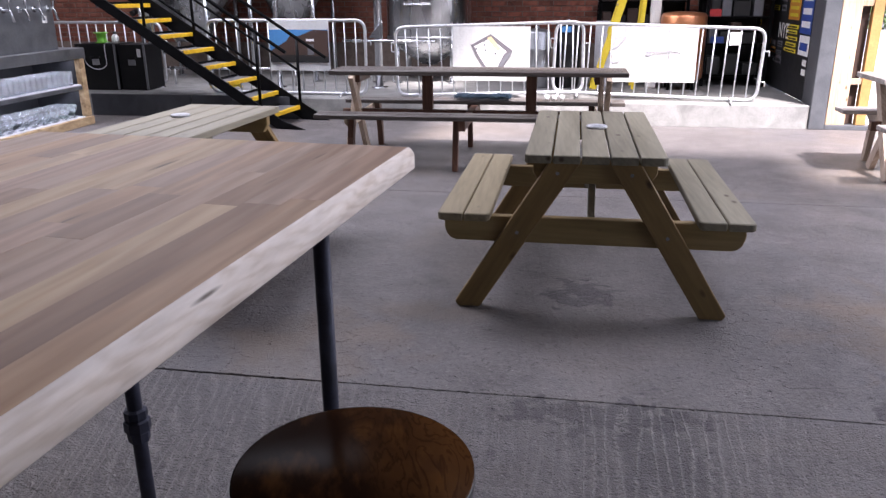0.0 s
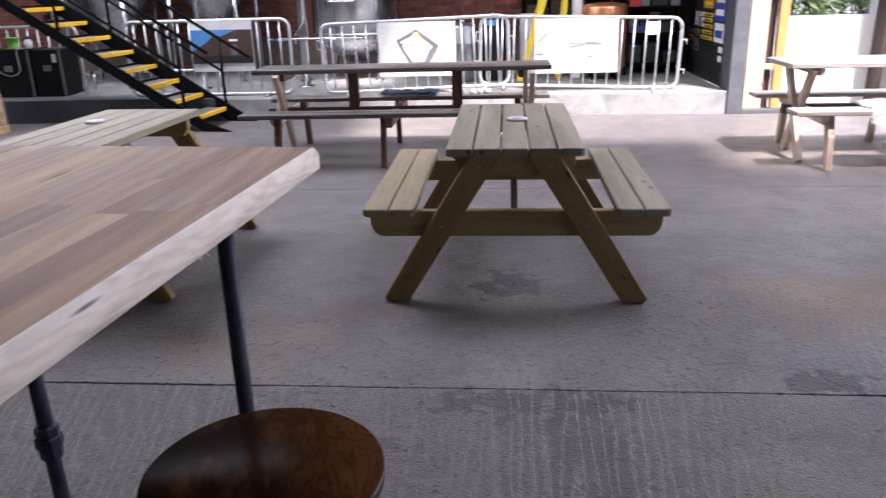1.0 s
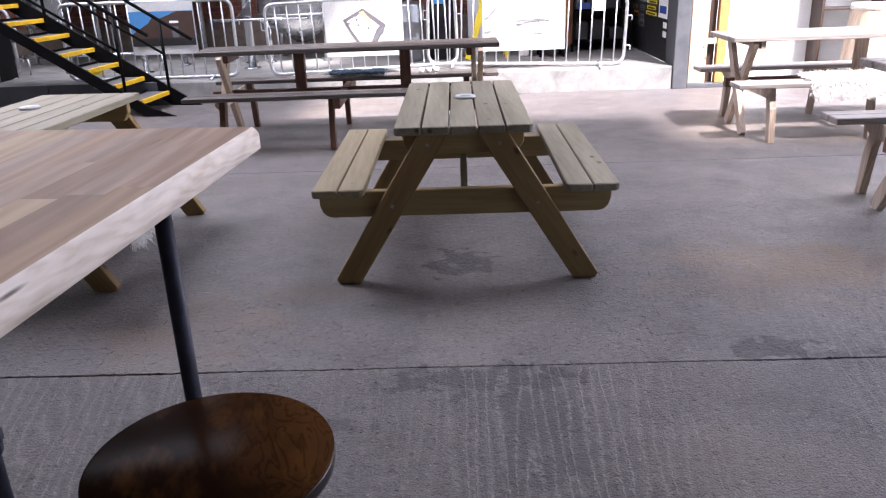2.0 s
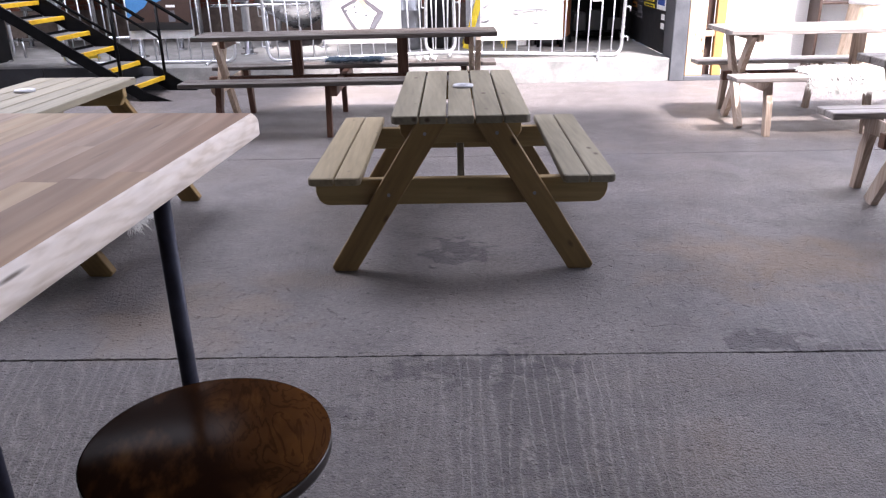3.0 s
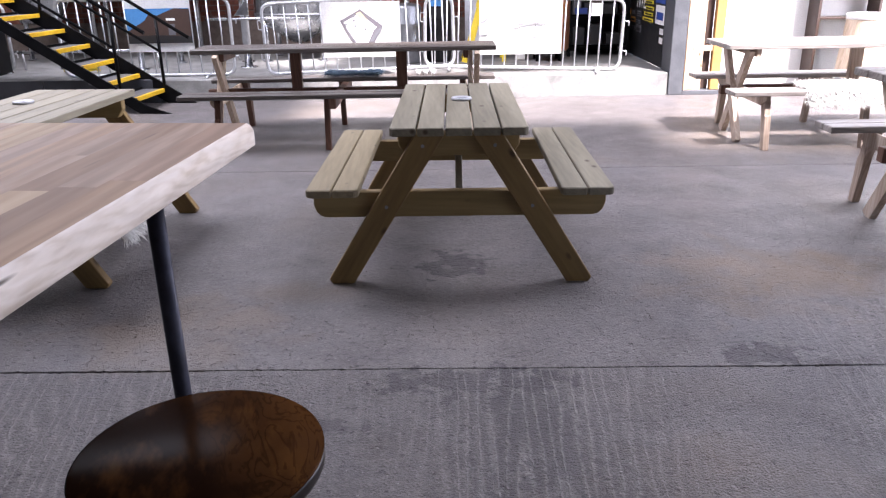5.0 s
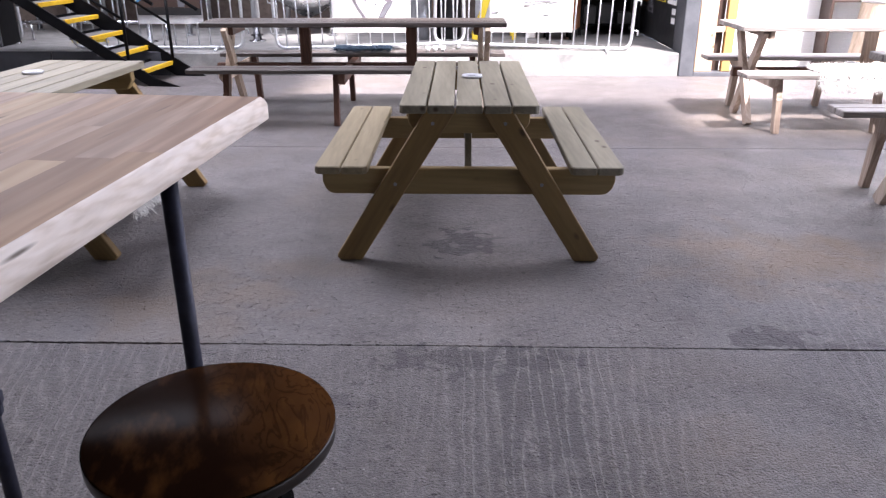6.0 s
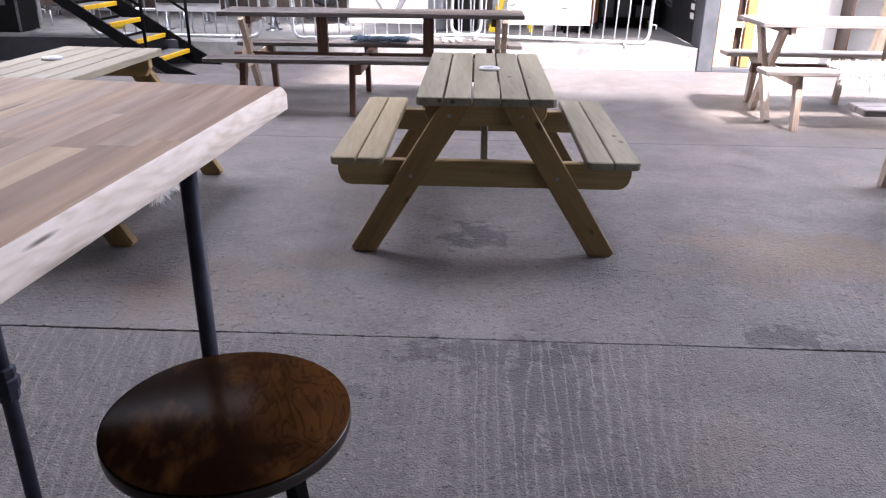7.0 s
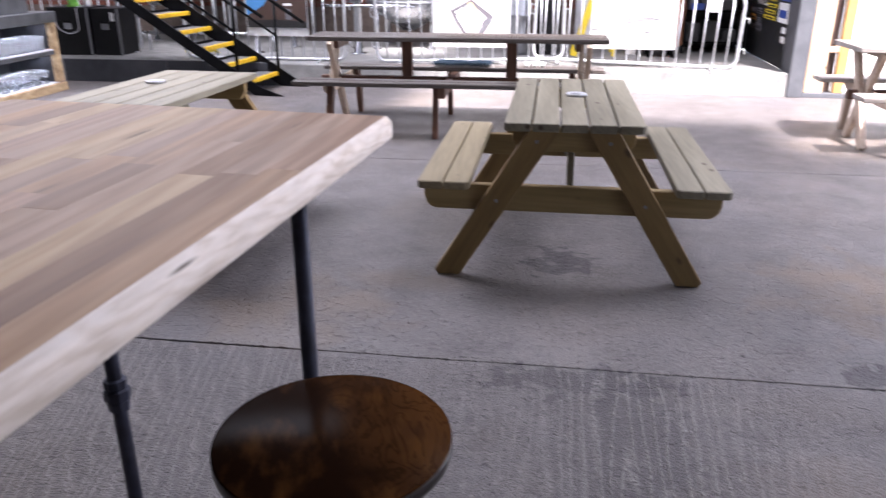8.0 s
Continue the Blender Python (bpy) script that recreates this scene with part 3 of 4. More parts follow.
# ---------------- bar table and stool ----------------
def bar_table():
    t = thing("bar_table", "tall bar table, thick hardwood block top on black pipe legs", "table", pose(-0.437, 0.922, 0, 0, 0, -4.6))
    r = random.Random(11)
    top, th, width, length = 1.102, 0.047, 0.95, 2.5
    edge = 0.015
    # outer staves, coloured paler for light on the side, with a worn, rounded upper edge, cut back at the corners
    out = [(0, top - th + 0.003), (0, top - 0.016), (-0.0015, top - 0.010), (-0.005, top - 0.0045), (-0.010, top - 0.0012), (-edge, top), (-edge, top - th), (-0.003, top - th)]
    for side in (1, -1):
        bm = prism(out, 1, -length, 0.0, 0.0)
        for v in bm.verts:
            if v.co.y > -0.001:
                v.co.y -= 0.012 * (v.co.x + edge) / edge + 0.010 * max(0.0, (v.co.z - top + 0.016) / 0.016)
            if side < 0:
                v.co.x = -width - v.co.x
        if side < 0:
            bmesh.ops.reverse_faces(bm, faces=bm.faces[:])
        for f in bm.faces:
            f.smooth = abs(f.normal.y) < 0.7
        part("edge_stave", bm, oak_edge, t, "sawn edge stave with worn chamfer, side light painted as a paler colour" if side > 0 else "")
    n = 15
    w = (width - 2 * edge) / n
    # first joint of each row and the wood on either side of it
    rows = {0: [(0.46, "red"), (9, "tan")], 1: [(0.50, "grey"), (9, "brown")], 2: [(0.52, "brown"), (9, "pale")], 3: [(0.30, "grey"), (9, "grey")],
            4: [(0.48, "tan"), (0.72, "brown"), (9, "grey")], 5: [(0.44, "grey"), (0.66, "tan"), (9, "red")], 6: [(0.47, "pale"), (9, "grey")]}
    for i in range(n):
        x1 = -edge - i * w
        runs = rows.get(i)
        if not runs:
            runs, y = [], r.uniform(0.2, 0.7)
            while y < length:
                runs.append((y, r.choice(["tan", "grey", "grey", "pale", "red", "brown", "tan"])))
                y += r.uniform(0.35, 0.9)
            runs.append((9, "grey"))
        y = 0.0
        for stop, kind in runs:
            y0 = max(-length, -stop)
            z = top - 0.0002 + r.uniform(-0.0002, 0.0002)
            c = 0.010 if y == 0.0 else 0.0
            prof = [(y0 - 0.0001, top - th), (y, top - th), (y, z - c), (y - c, z), (y0 - 0.0001, z)] if c else [(y0 - 0.0001, top - th), (y, top - th), (y, z), (y0 - 0.0001, z)]
            part("stave", prism(prof, 0, x1 - w - 0.0001, x1), stave_mats[kind], t)
            y = y0
    for lx, ly in ((-0.129, -0.233), (-0.614, -0.233), (-0.129, -2.208), (-0.614, -2.208)):
        leg = part("pipe_leg", tube([(lx, ly, 0.012), (lx, ly, top - th - 0.008)], 0.0168, seg=20), pipe_mat, t)
        part("floor_flange", lathe([(0.045, 0.0), (0.045, 0.008), (0.028, 0.012), (0.024, 0.03)], 24, (lx, ly, 0)), pipe_mat, leg)
        part("top_flange", lathe([(0.024, -0.03), (0.028, -0.012), (0.045, -0.008), (0.045, 0.0)], 24, (lx, ly, top - th - 0.0005)), pipe_mat, leg)
        part("union_fitting", lathe([(0.0172, -0.045), (0.024, -0.043), (0.026, -0.02), (0.023, -0.016), (0.030, -0.014), (0.030, 0.010), (0.024, 0.014), (0.026, 0.02), (0.026, 0.036), (0.0172, 0.04)], 8, (lx, ly, 0.475), smooth=False), pipe_mat, leg, "threaded iron pipe union")
    return t


bar_table()


def bar_stool(m):
    t = thing("bar_stool", "round bar stool, dark glossy wooden seat on black metal legs", "stool", m)
    R, z = 0.201, 0.665
    seat = part("seat", lathe([(0.0, z - 0.004), (R - 0.012, z - 0.004), (R - 0.003, z - 0.003), (R - 0.0005, z - 0.001), (R - 0.004, z), (0.0, z)][2:], 64), walnut, t, "dark glossy grained wooden seat disc")
    part("seat_rim", lathe([(R - 0.006, z - 0.028), (R - 0.001, z - 0.025), (R, z - 0.02), (R, z - 0.006), (R - 0.001, z - 0.0035)], 64), walnut_edge, seat)
    for k in range(4):
        a = radians(45 + 90 * k)
        c, s = math.cos(a), math.sin(a)
        bm = bmesh.new()
        slanted(bm, (0.205 * c, 0.205 * s, 0.0), (0.125 * c, 0.125 * s, z - 0.028), 0.024, 0.024, 0.002)
        part("leg", bm, black_steel, t)
    ring = [(0.176 * math.cos(2 * math.pi * k / 32), 0.176 * math.sin(2 * math.pi * k / 32), 0.22) for k in range(33)]
    part("foot_ring", tube(ring, 0.009, cap=False), black_steel, t)
    return t


bar_stool(pose(-0.441, 0.384, 0, 0, 0, 18))


# ---------------- stained trestle tables ----------------
def trestle_table(m, length, label, posts, top_w=0.5, boards=stain_x, upright=stain_z, cross=pale_z):
    """Long table with benches joined to it; its length runs along x from 0."""
    t = thing("bench_table", label, "picnic table", m, group="stained bench tables")
    hw = top_w / 2
    off = 0.485
    nb = 4
    w = top_w / nb
    for i in range(nb):
        part("top_board", box(0, -hw + i * w, 0.742, length, -hw + (i + 1) * w - 0.006, 0.780, 0.005), boards, t)
    for s in (-1, 1):
        for k in range(2):
            y = s * off + (k - 1) * 0.113
            part("bench_board", box(-0.03, y, 0.424, length + 0.03, y + 0.107, 0.460, 0.005), boards, t)
    for x, inner in ((0.18, 1), (length - 0.18, -1)):
        for s in (-1, 1):
            xx = x + s * 0.024
            bm = bmesh.new()
            slanted(bm, (xx, s * 0.255, 0.0), (xx, -s * 0.215, 0.741), 0.044, 0.085)
            part("cross_leg", bm, cross, t, "paler sawn crossed leg")
            # bench leg: splayed, notched to a thinner foot
            a, b = 0.555 * s, 0.455 * s
            xb = x + inner * 0.085
            prof = [(a - s * 0.03, 0.0), (a + s * 0.025, 0.0), (a - s * 0.002, 0.26), (a - s * 0.012, 0.27), (b + s * 0.045, 0.423), (b - s * 0.045, 0.423), (a - s * 0.085, 0.27)]
            part("bench_leg", prism(prof, 0, xb - 0.024, xb + 0.024, 0.003), upright, t)
        x0, x1 = sorted((x + inner * 0.047, x + inner * 0.059))
        part("bearer", prism([(-off - 0.09, 0.423), (-off - 0.09, 0.39), (-off + 0.02, 0.335), (off - 0.02, 0.335), (off + 0.09, 0.39), (off + 0.09, 0.423)], 0, x0, x1, 0.002), cross, t)
        x0, x1 = sorted((x + inner * 0.05, x + inner * 0.09))
        part("top_batten", box(x0, -hw + 0.03, 0.68, x1, hw - 0.03, 0.741, 0.004), upright, t)
    for x in posts:
        part("post", box(x - 0.045, -0.03, 0.430, x + 0.045, 0.03, 0.741, 0.004), upright, t)
    x = length * 0.475
    part("bearer", box(x - 0.03, -off - 0.09, 0.34, x + 0.03, off + 0.09, 0.423, 0.004), upright, t)
    for s in (-1, 1):
        bm = bmesh.new()
        slanted(bm, (x - 0.055, s * 0.535, 0.0), (x - 0.055, s * 0.47, 0.423), 0.045, 0.06)
        part("bench_leg", bm, upright, t)
    part("stretcher", box(0.06, -0.03, 0.355, length - 0.06, 0.03, 0.429, 0.003), stain_z, t)
    return t


trestle_table(pose(-2.195, 5.98, 0, 0, 0, 0.6), 2.53, "long dark-stained wooden table with attached benches on crossed legs", (0.83, 1.735), 0.44)
trestle_table(pose(2.15, 5.80, 0), 2.3, "wooden table with attached benches on crossed legs, sunlight painted as paler wood", (1.15,), 0.60, lit_x, lit_z, lit_z)
trestle_table(pose(2.17, 3.31, 0) @ Matrix.Diagonal((1, 1, 1.085, 1)), 2.3, "wooden bench table with crossed legs, light on it painted as paler wood", (1.15,), 0.60, lit_x, lit_z, lit_z)


def fleece(name, label, material, m, spread, count, length, seed, droop=0.0):
    """A pile of soft strands over a thin hide; spread gives half sizes."""
    r = random.Random(seed)
    bm = bmesh.new()
    nx = 18
    grid = []
    hx, hy = spread
    for i in range(nx + 1):
        row = []
        for j in range(nx + 1):
            u, v = 2 * i / nx - 1, 2 * j / nx - 1
            k = 1 - 0.12 * noise.noise((u * 1.5, v * 1.5, seed))
            x, y = u * hx * k, v * hy * k
            z = 0.012 * noise.noise((u * 3, v * 3, seed + 5)) + 0.012
            if droop and y < -hy + droop:
                d = -hy + droop - y
                y, z = -hy + droop - 0.02 - d * 0.12, z - d
            row.append(Vector((x, y, z)))
        grid.append(row)
    vs = [[bm.verts.new(p) for p in row] for row in grid]
    for i in range(nx):
        for j in range(nx):
            bm.faces.new((vs[i][j], vs[i + 1][j], vs[i + 1][j + 1], vs[i][j + 1]))
    for _ in range(count):
        i, j = r.randrange(nx), r.randrange(nx)
        f, g = r.random(), r.random()
        p = grid[i][j].lerp(grid[i + 1][j], f).lerp(grid[i][j + 1].lerp(grid[i + 1][j + 1], f), g)
        n = (grid[i + 1][j] - grid[i][j]).cross(grid[i][j + 1] - grid[i][j]).normalized()
        d = (n * 0.6 + Vector((r.uniform(-1, 1), r.uniform(-1, 1), r.uniform(-0.9, 0.35))) * 0.8).normalized() * length * r.uniform(0.5, 1.2)
        s = d.orthogonal().normalized() * r.uniform(0.0015, 0.0035)
        bend_to = p + d + Vector((0, 0, -0.35 * length))
        a, b = bm.verts.new(p - s), bm.verts.new(p + s)
        c, e = bm.verts.new(p + d * 0.55 + s), bm.verts.new(p + d * 0.55 - s)
        tip = bm.verts.new(bend_to)
        bm.faces.new((a, b, c, e))
        bm.faces.new((e, c, tip))
    ob = tagged(part(name, bm, material), label, "sheepskin", group="seat fleeces")
    ob.matrix_basis = m
    return ob


fleece("sheepskin", "shaggy white sheepskin draped over a bench", fur_white, pose(3.10, 5.30, 0.470), (0.42, 0.20), 9000, 0.055, 3, droop=0.14)
fleece("sheepskin", "white sheepskin draped over the pine bench seat", fur_white, pose(-1.57, 2.72, 0.480, 0, 0, 90), (0.20, 0.25), 6000, 0.05, 5, droop=0.235)
fleece("fleece", "small blue-grey shaggy fleece lying on a dark bench", fur_blue, pose(-0.93, 6.46, 0.474), (0.25, 0.09), 3500, 0.05, 9)


# ---------------- steel staircase ----------------
def staircase():
    t = thing("staircase", "black steel open staircase with yellow tread nosings and pipe handrails", "stairs", Matrix.Translation((-3.22, 7.92, 0)) @ pose(0, 0, 0, 0, 0, -5) @ Matrix.Translation((3.22, -7.92, 0)))
    x0, z0, run, rise, n = -3.25, 0.165, 0.262, 0.163, 18
    ya, yb = 7.25, 7.92
    pitch = rise / run

    def line(x, off):
        return z0 + (x0 - x) * pitch + off
    xe = x0 - run * n
    for y, up in ((ya, -0.02), (yb, 0.05)):
        part("stringer", prism([(x0 + 0.17, 0.0), (x0 + 0.36, 0.0), (x0 + 0.10, line(x0 + 0.10, up)), (xe, line(xe, up)), (xe, line(xe, -0.15)), (x0 + 0.02, line(x0 + 0.02, -0.15))], 1, y - 0.012, y + 0.012, 0.0), black_steel, t)
    for k in range(n):
        x, z = x0 - run * k, z0 + rise * k
        tr = part("tread", box(x - 0.25, ya + 0.014, z - 0.035, x - 0.008, yb - 0.014, z - 0.004, 0.002), tread_mat, t, "grey punched metal tread" if k == 0 else "")
        part("nosing", box(x - 0.032, ya + 0.016, z - 0.003, x, yb - 0.016, z + 0.001, 0.001, bm=box(x - 0.007, ya + 0.016, z - 0.042, x + 0.001, yb - 0.016, z + 0.001, 0.002)), yellow, tr, "bright yellow nosing strip" if k == 0 else "")
        part("back_lip", box(x - 0.256, ya + 0.016, z - 0.034, x - 0.2505, yb - 0.016, z + 0.022, 0.001), black_steel, tr)
    for y, px, end in ((ya, (-3.41, -4.74, -6.07, -7.4), -3.07), (yb, (-3.25, -4.55, -5.85, -7.15), -2.90)):
        for x in px:
            part("post", tube([(x, y, line(x, -0.02)), (x, y, line(x, 0.755))], 0.0175, seg=10), black_steel, t)
        part("handrail", tube([(end, y, line(end, 0.76)), (-7.9, y, line(-7.9, 0.76))], 0.019, seg=10), black_steel, t)
        part("mid_rail", tube([(px[0], y, line(px[0], 0.40)), (-7.9, y, line(-7.9, 0.40))], 0.0145, seg=10), black_steel, t)
    return t


staircase()


# ---------------- crowd barriers ----------------
def barrier(m, length, height, label, pegs=True):
    t = thing("crowd_barrier", label, "barrier", m, group="crowd barriers")
    r = 0.019
    mid = length / 2
    loop = bend([(mid, 0, r), (r, 0, r), (r, 0, height - r), (length - r, 0, height - r), (length - r, 0, r), (mid, 0, r)], 0.12, 6)
    part("frame", tube(loop, r, seg=12, cap=False), galv, t)
    n = int(length / 0.128)
    for i in range(1, n):
        x = length * i / n
        part("upright_bar", tube([(x, 0, r), (x, 0, height - r)], 0.0085, seg=8), galv, t)
    for x in (0.30, length - 0.30):
        part("foot", tube(bend([(x, -0.22, 0.008), (x, -0.05, 0.008 + r), (x, 0.05, 0.008 + r), (x, 0.22, 0.008)], 0.03, 3), 0.013, seg=8), galv, t)
    for z in (0.22, height - 0.25) if pegs else ():
        part("hook", tube(bend([(length - r, 0, z), (length + 0.045, 0, z), (length + 0.045, 0, z - 0.05)], 0.012, 3), 0.008, seg=8), galv, t)
        part("hook_eye", tube(bend([(r, 0, z + 0.06), (-0.035, 0, z + 0.06), (-0.035, 0, z - 0.04), (r, 0, z - 0.04)], 0.015, 3), 0.007, seg=8), galv, t)
    return t


barrier(pose(-4.50, 8.22, 0.252), 2.0, 0.875, "galvanised steel crowd barrier carrying a photo banner, in shade")
barrier(pose(-2.14, 8.14, 0.252, 0, -1.6, 2), 2.16, 0.80, "galvanised steel crowd barrier carrying a sunlit white banner")
barrier(pose(-0.36, 8.22, 0.312, 0, 1.6, -2), 2.24, 0.79, "sunlit galvanised crowd barrier with a large white banner")
barrier(pose(-7.4, 8.85, 0.252), 2.0, 0.83, "galvanised crowd barrier standing behind black cases")


def sheet(x0, x1, z0, z1, y, material, parent=None, name="banner", label="", wave=0.006, d=0.003):
    bm = bmesh.new()
    n = 12
    fr = [(bm.verts.new((x0 + (x1 - x0) * i / n, y + wave * math.sin(i * 1.3), z0)), bm.verts.new((x0 + (x1 - x0) * i / n, y + wave * math.sin(i * 1.3 + 0.6), z1))) for i in range(n + 1)]
    for a, b in zip(fr, fr[1:]):
        bm.faces.new((a[0], b[0], b[1], a[1]))
    bmesh.ops.solidify(bm, geom=bm.faces[:], thickness=d)
    return part(name, bm, material, parent, label)


def flat(points, y, material, parent, name, d=0.002):
    return part(name, prism(points, 1, y - d, y), material, parent)


# photo banner on the shaded barrier
b1 = thing("photo_banner", "printed banner of a dark building under blue sky", "banner", pose(-0.04, 0, 0.02))
sheet(-3.64, -2.90, 0.515, 1.085, 8.178, banner_white, b1)
flat([(-3.63, 0.61), (-2.91, 0.61), (-2.91, 0.985), (-3.63, 0.985)], 8.166, ink["sky"], b1, "printed_sky")
flat([(-3.63, 0.61), (-2.91, 0.61), (-2.91, 0.975), (-3.08, 0.985), (-3.28, 0.91), (-3.36, 0.94), (-3.42, 0.86), (-3.63, 0.74)], 8.1635, ink["brown"], b1, "printed_building")
flat([(-3.63, 0.61), (-2.91, 0.61), (-2.91, 0.68), (-3.3, 0.70), (-3.63, 0.69)], 8.161, ink["black"], b1, "printed_yard")
flat([(-3.18, 0.855), (-3.08, 0.855), (-3.08, 0.88), (-3.18, 0.88)], 8.161, ink["white"], b1, "printed_sign")
flat([(-3.165, 0.70), (-3.09, 0.70), (-3.09, 0.82), (-3.165, 0.82)], 8.161, ink["grey"], b1, "printed_door")

b2 = thing("white_banner", "white vinyl banner printed with a tilted tray picture", "banner")
sheet(-1.47, -0.60, 0.45, 1.045, 8.105, banner_white, b2)
flat([(-1.264, 0.845), (-1.04, 0.964), (-0.791, 0.784), (-0.836, 0.71), (-0.904, 0.583), (-1.107, 0.581), (-1.203, 0.731)], 8.094, ink["violet"], b2, "printed_tray")
flat([(-1.223, 0.829), (-1.044, 0.921), (-0.861, 0.772), (-0.896, 0.74), (-0.959, 0.61), (-1.088, 0.609), (-1.175, 0.738)], 8.0915, ink["white"], b2, "printed_tray_inside")
flat([(-1.082, 0.921), (-1.035, 0.939), (-0.92, 0.801), (-0.962, 0.778)], 8.089, ink["tan"], b2, "printed_food")
flat([(-0.791, 0.784), (-0.86, 0.74), (-0.945, 0.617), (-0.917, 0.611), (-0.82, 0.722)], 8.089, ink["grey"], b2, "printed_tray_side")
for (px, pz) in [(-1.199, 0.807), (-1.11, 0.846), (-1.097, 0.789), (-0.985, 0.753), (-1.11, 0.891)]:
    flat([(px - 0.014, pz - 0.016), (px + 0.012, pz - 0.012), (px + 0.014, pz + 0.014), (px - 0.012, pz + 0.010)], 8.089, ink["grey"], b2, "printed_item")

b3 = thing("white_banner", "large white vinyl banner with small grey print, sunlit", "banner")
sheet(0.28, 1.20, 0.45, 1.045, 8.150, banner_white, b3)
for pts, c in (([(0.30, 0.80), (0.36, 0.84), (0.44, 0.93), (0.32, 0.93)], "haze"), ([(0.30, 0.66), (0.38, 0.68), (0.38, 0.76), (0.30, 0.76)], "haze"),
               ([(0.66, 0.765), (0.92, 0.775), (1.02, 0.76), (1.02, 0.768), (0.92, 0.785), (0.66, 0.773)], "grey"), ([(0.66, 0.74), (0.71, 0.74), (0.71, 0.775), (0.66, 0.775)], "haze"),
               ([(0.86, 0.64), (0.94, 0.635), (0.94, 0.70), (0.86, 0.705)], "haze"), ([(0.90, 0.70), (0.905, 0.70), (0.905, 0.765), (0.90, 0.765)], "grey")):
    flat(pts, 8.138, ink[c], b3, "printed_mark")
tagged(part("sign_plate", box(1.52, 8.15, 0.85, 1.63, 8.156, 0.985, 0.001), banner_white), "small white plate tied to the barrier bars", "sign")


# ---------------- vessels behind ----------------
def fermenter(x, y, r, z_cone, z_cyl, top, r_bot, label):
    t = thing("fermenter", label, "tank", pose(x, y, 0))
    part("shell", lathe([(r_bot, z_cone), (r * 0.55, z_cone + (z_cyl - z_cone) * 0.42), (r * 0.93, z_cyl - 0.06), (r, z_cyl), (r, top - 0.2), (r * 0.7, top - 0.04), (r * 0.2, top)], 48), steel, t)
    part("weld_band", lathe([(r + 0.002, z_cyl + 0.02), (r + 0.007, z_cyl + 0.025), (r + 0.007, z_cyl + 0.055), (r + 0.002, z_cyl + 0.06)], 48), dull_steel, t)
    part("outlet", tube(bend([(0, 0, z_cone + 0.02), (0, 0, z_cone - 0.10), (0, -0.22, z_cone - 0.10)], 0.05), 0.025), steel, t)
    for k in range(4):
        a = radians(45 + 90 * k)
        px, py = (r - 0.05) * math.cos(a), (r - 0.05) * math.sin(a)
        leg = part("leg", tube([(px, py, 0.25), (px, py, z_cyl + 0.12)], 0.032), steel, t)
        part("foot_pad", lathe([(0.06, 0.25), (0.06, 0.262), (0.034, 0.27)], 16, (px, py, 0)), dull_steel, leg)
    part("side_pipe", tube(bend([(0.12, -r - 0.01, z_cyl + 0.46), (0.12, -r - 0.05, z_cyl + 0.46), (-0.24, -r * 0.86 - 0.06, z_cyl + 0.46), (-0.24, -r * 0.8, z_cyl + 0.46)], 0.03), 0.012), steel, t)
    return t


fermenter(-2.08, 9.95, 0.57, 0.47, 0.80, 3.0, 0.10, "polished stainless steel fermenting tank with a cone base")
fermenter(-4.05, 10.05, 0.68, 1.08, 1.62, 3.4, 0.26, "tall stainless conical tank standing on steel legs")
fermenter(-5.45, 9.75, 0.72, 0.78, 1.5, 3.4, 0.24, "shaded stainless conical tank behind the staircase")


def steel_post(x, y, top, r, bracket):
    t = thing("steel_pipe_post", "bright stainless steel pipe post standing on the platform", "post", pose(x, y, 0.25))
    part("pipe", tube([(0, 0, 0.01), (0, 0, top)], r, seg=20), steel, t)
    part("base_plate", lathe([(r + 0.05, 0), (r + 0.05, 0.012), (r + 0.01, 0.014)], 24), steel, t)
    if bracket:
        part("bracket", prism([(-0.11, 0.62), (0.075, 0.62), (0.075, 0.83)], 1, -r - 0.03, -r - 0.002, 0.003), steel, t, "white triangular steel gusset")
        part("cross_pipe", tube([(-0.45, -r - 0.02, 0.585), (0.75, -r - 0.02, 0.585)], 0.018), steel, t)
    return t


steel_post(-2.56, 9.0, 2.6, 0.052, True)
steel_post(-5.50, 8.75, 2.4, 0.048, False)
steel_post(-3.86, 8.9, 2.4, 0.035, False)
steel_post(-2.72, 9.6, 2.6, 0.03, False)


def keg(x, y, material, label, r=0.17, h=0.72):
    t = thing("keg", label, "keg", pose(x, y, 0.25))
    part("body", lathe([(r * 0.9, 0.0), (r * 0.96, 0.03), (r, 0.06), (r, h * 0.3), (r + 0.008, h * 0.32), (r, h * 0.34), (r, h * 0.64), (r + 0.008, h * 0.66), (r, h * 0.68), (r, h - 0.05), (r * 0.92, h - 0.02), (r * 0.4, h)], 32), material, t)
    part("valve", lathe([(0.03, h), (0.03, h + 0.03), (0.012, h + 0.035)], 16), steel, t)
    return t


keg(-0.58, 9.25, dull_steel, "tall dull steel cylinder standing on the platform")
keg(-0.20, 9.35, black_plastic, "black cylinder with a blue label standing on the platform", 0.16, 0.80)
tagged(part("label_card", box(-0.30, 9.185, 0.93, -0.16, 9.19, 1.0, 0.0), ink["sky"]), "blue and white label on the black cylinder", "label")
tagged(part("leaning_board", prism([(9.45, 0.25), (9.49, 0.25), (9.62, 1.05), (9.58, 1.05)], 0, 0.14, 0.36, 0.003), grey_plastic), "pale grey board leaning upright behind the barrier", "board")


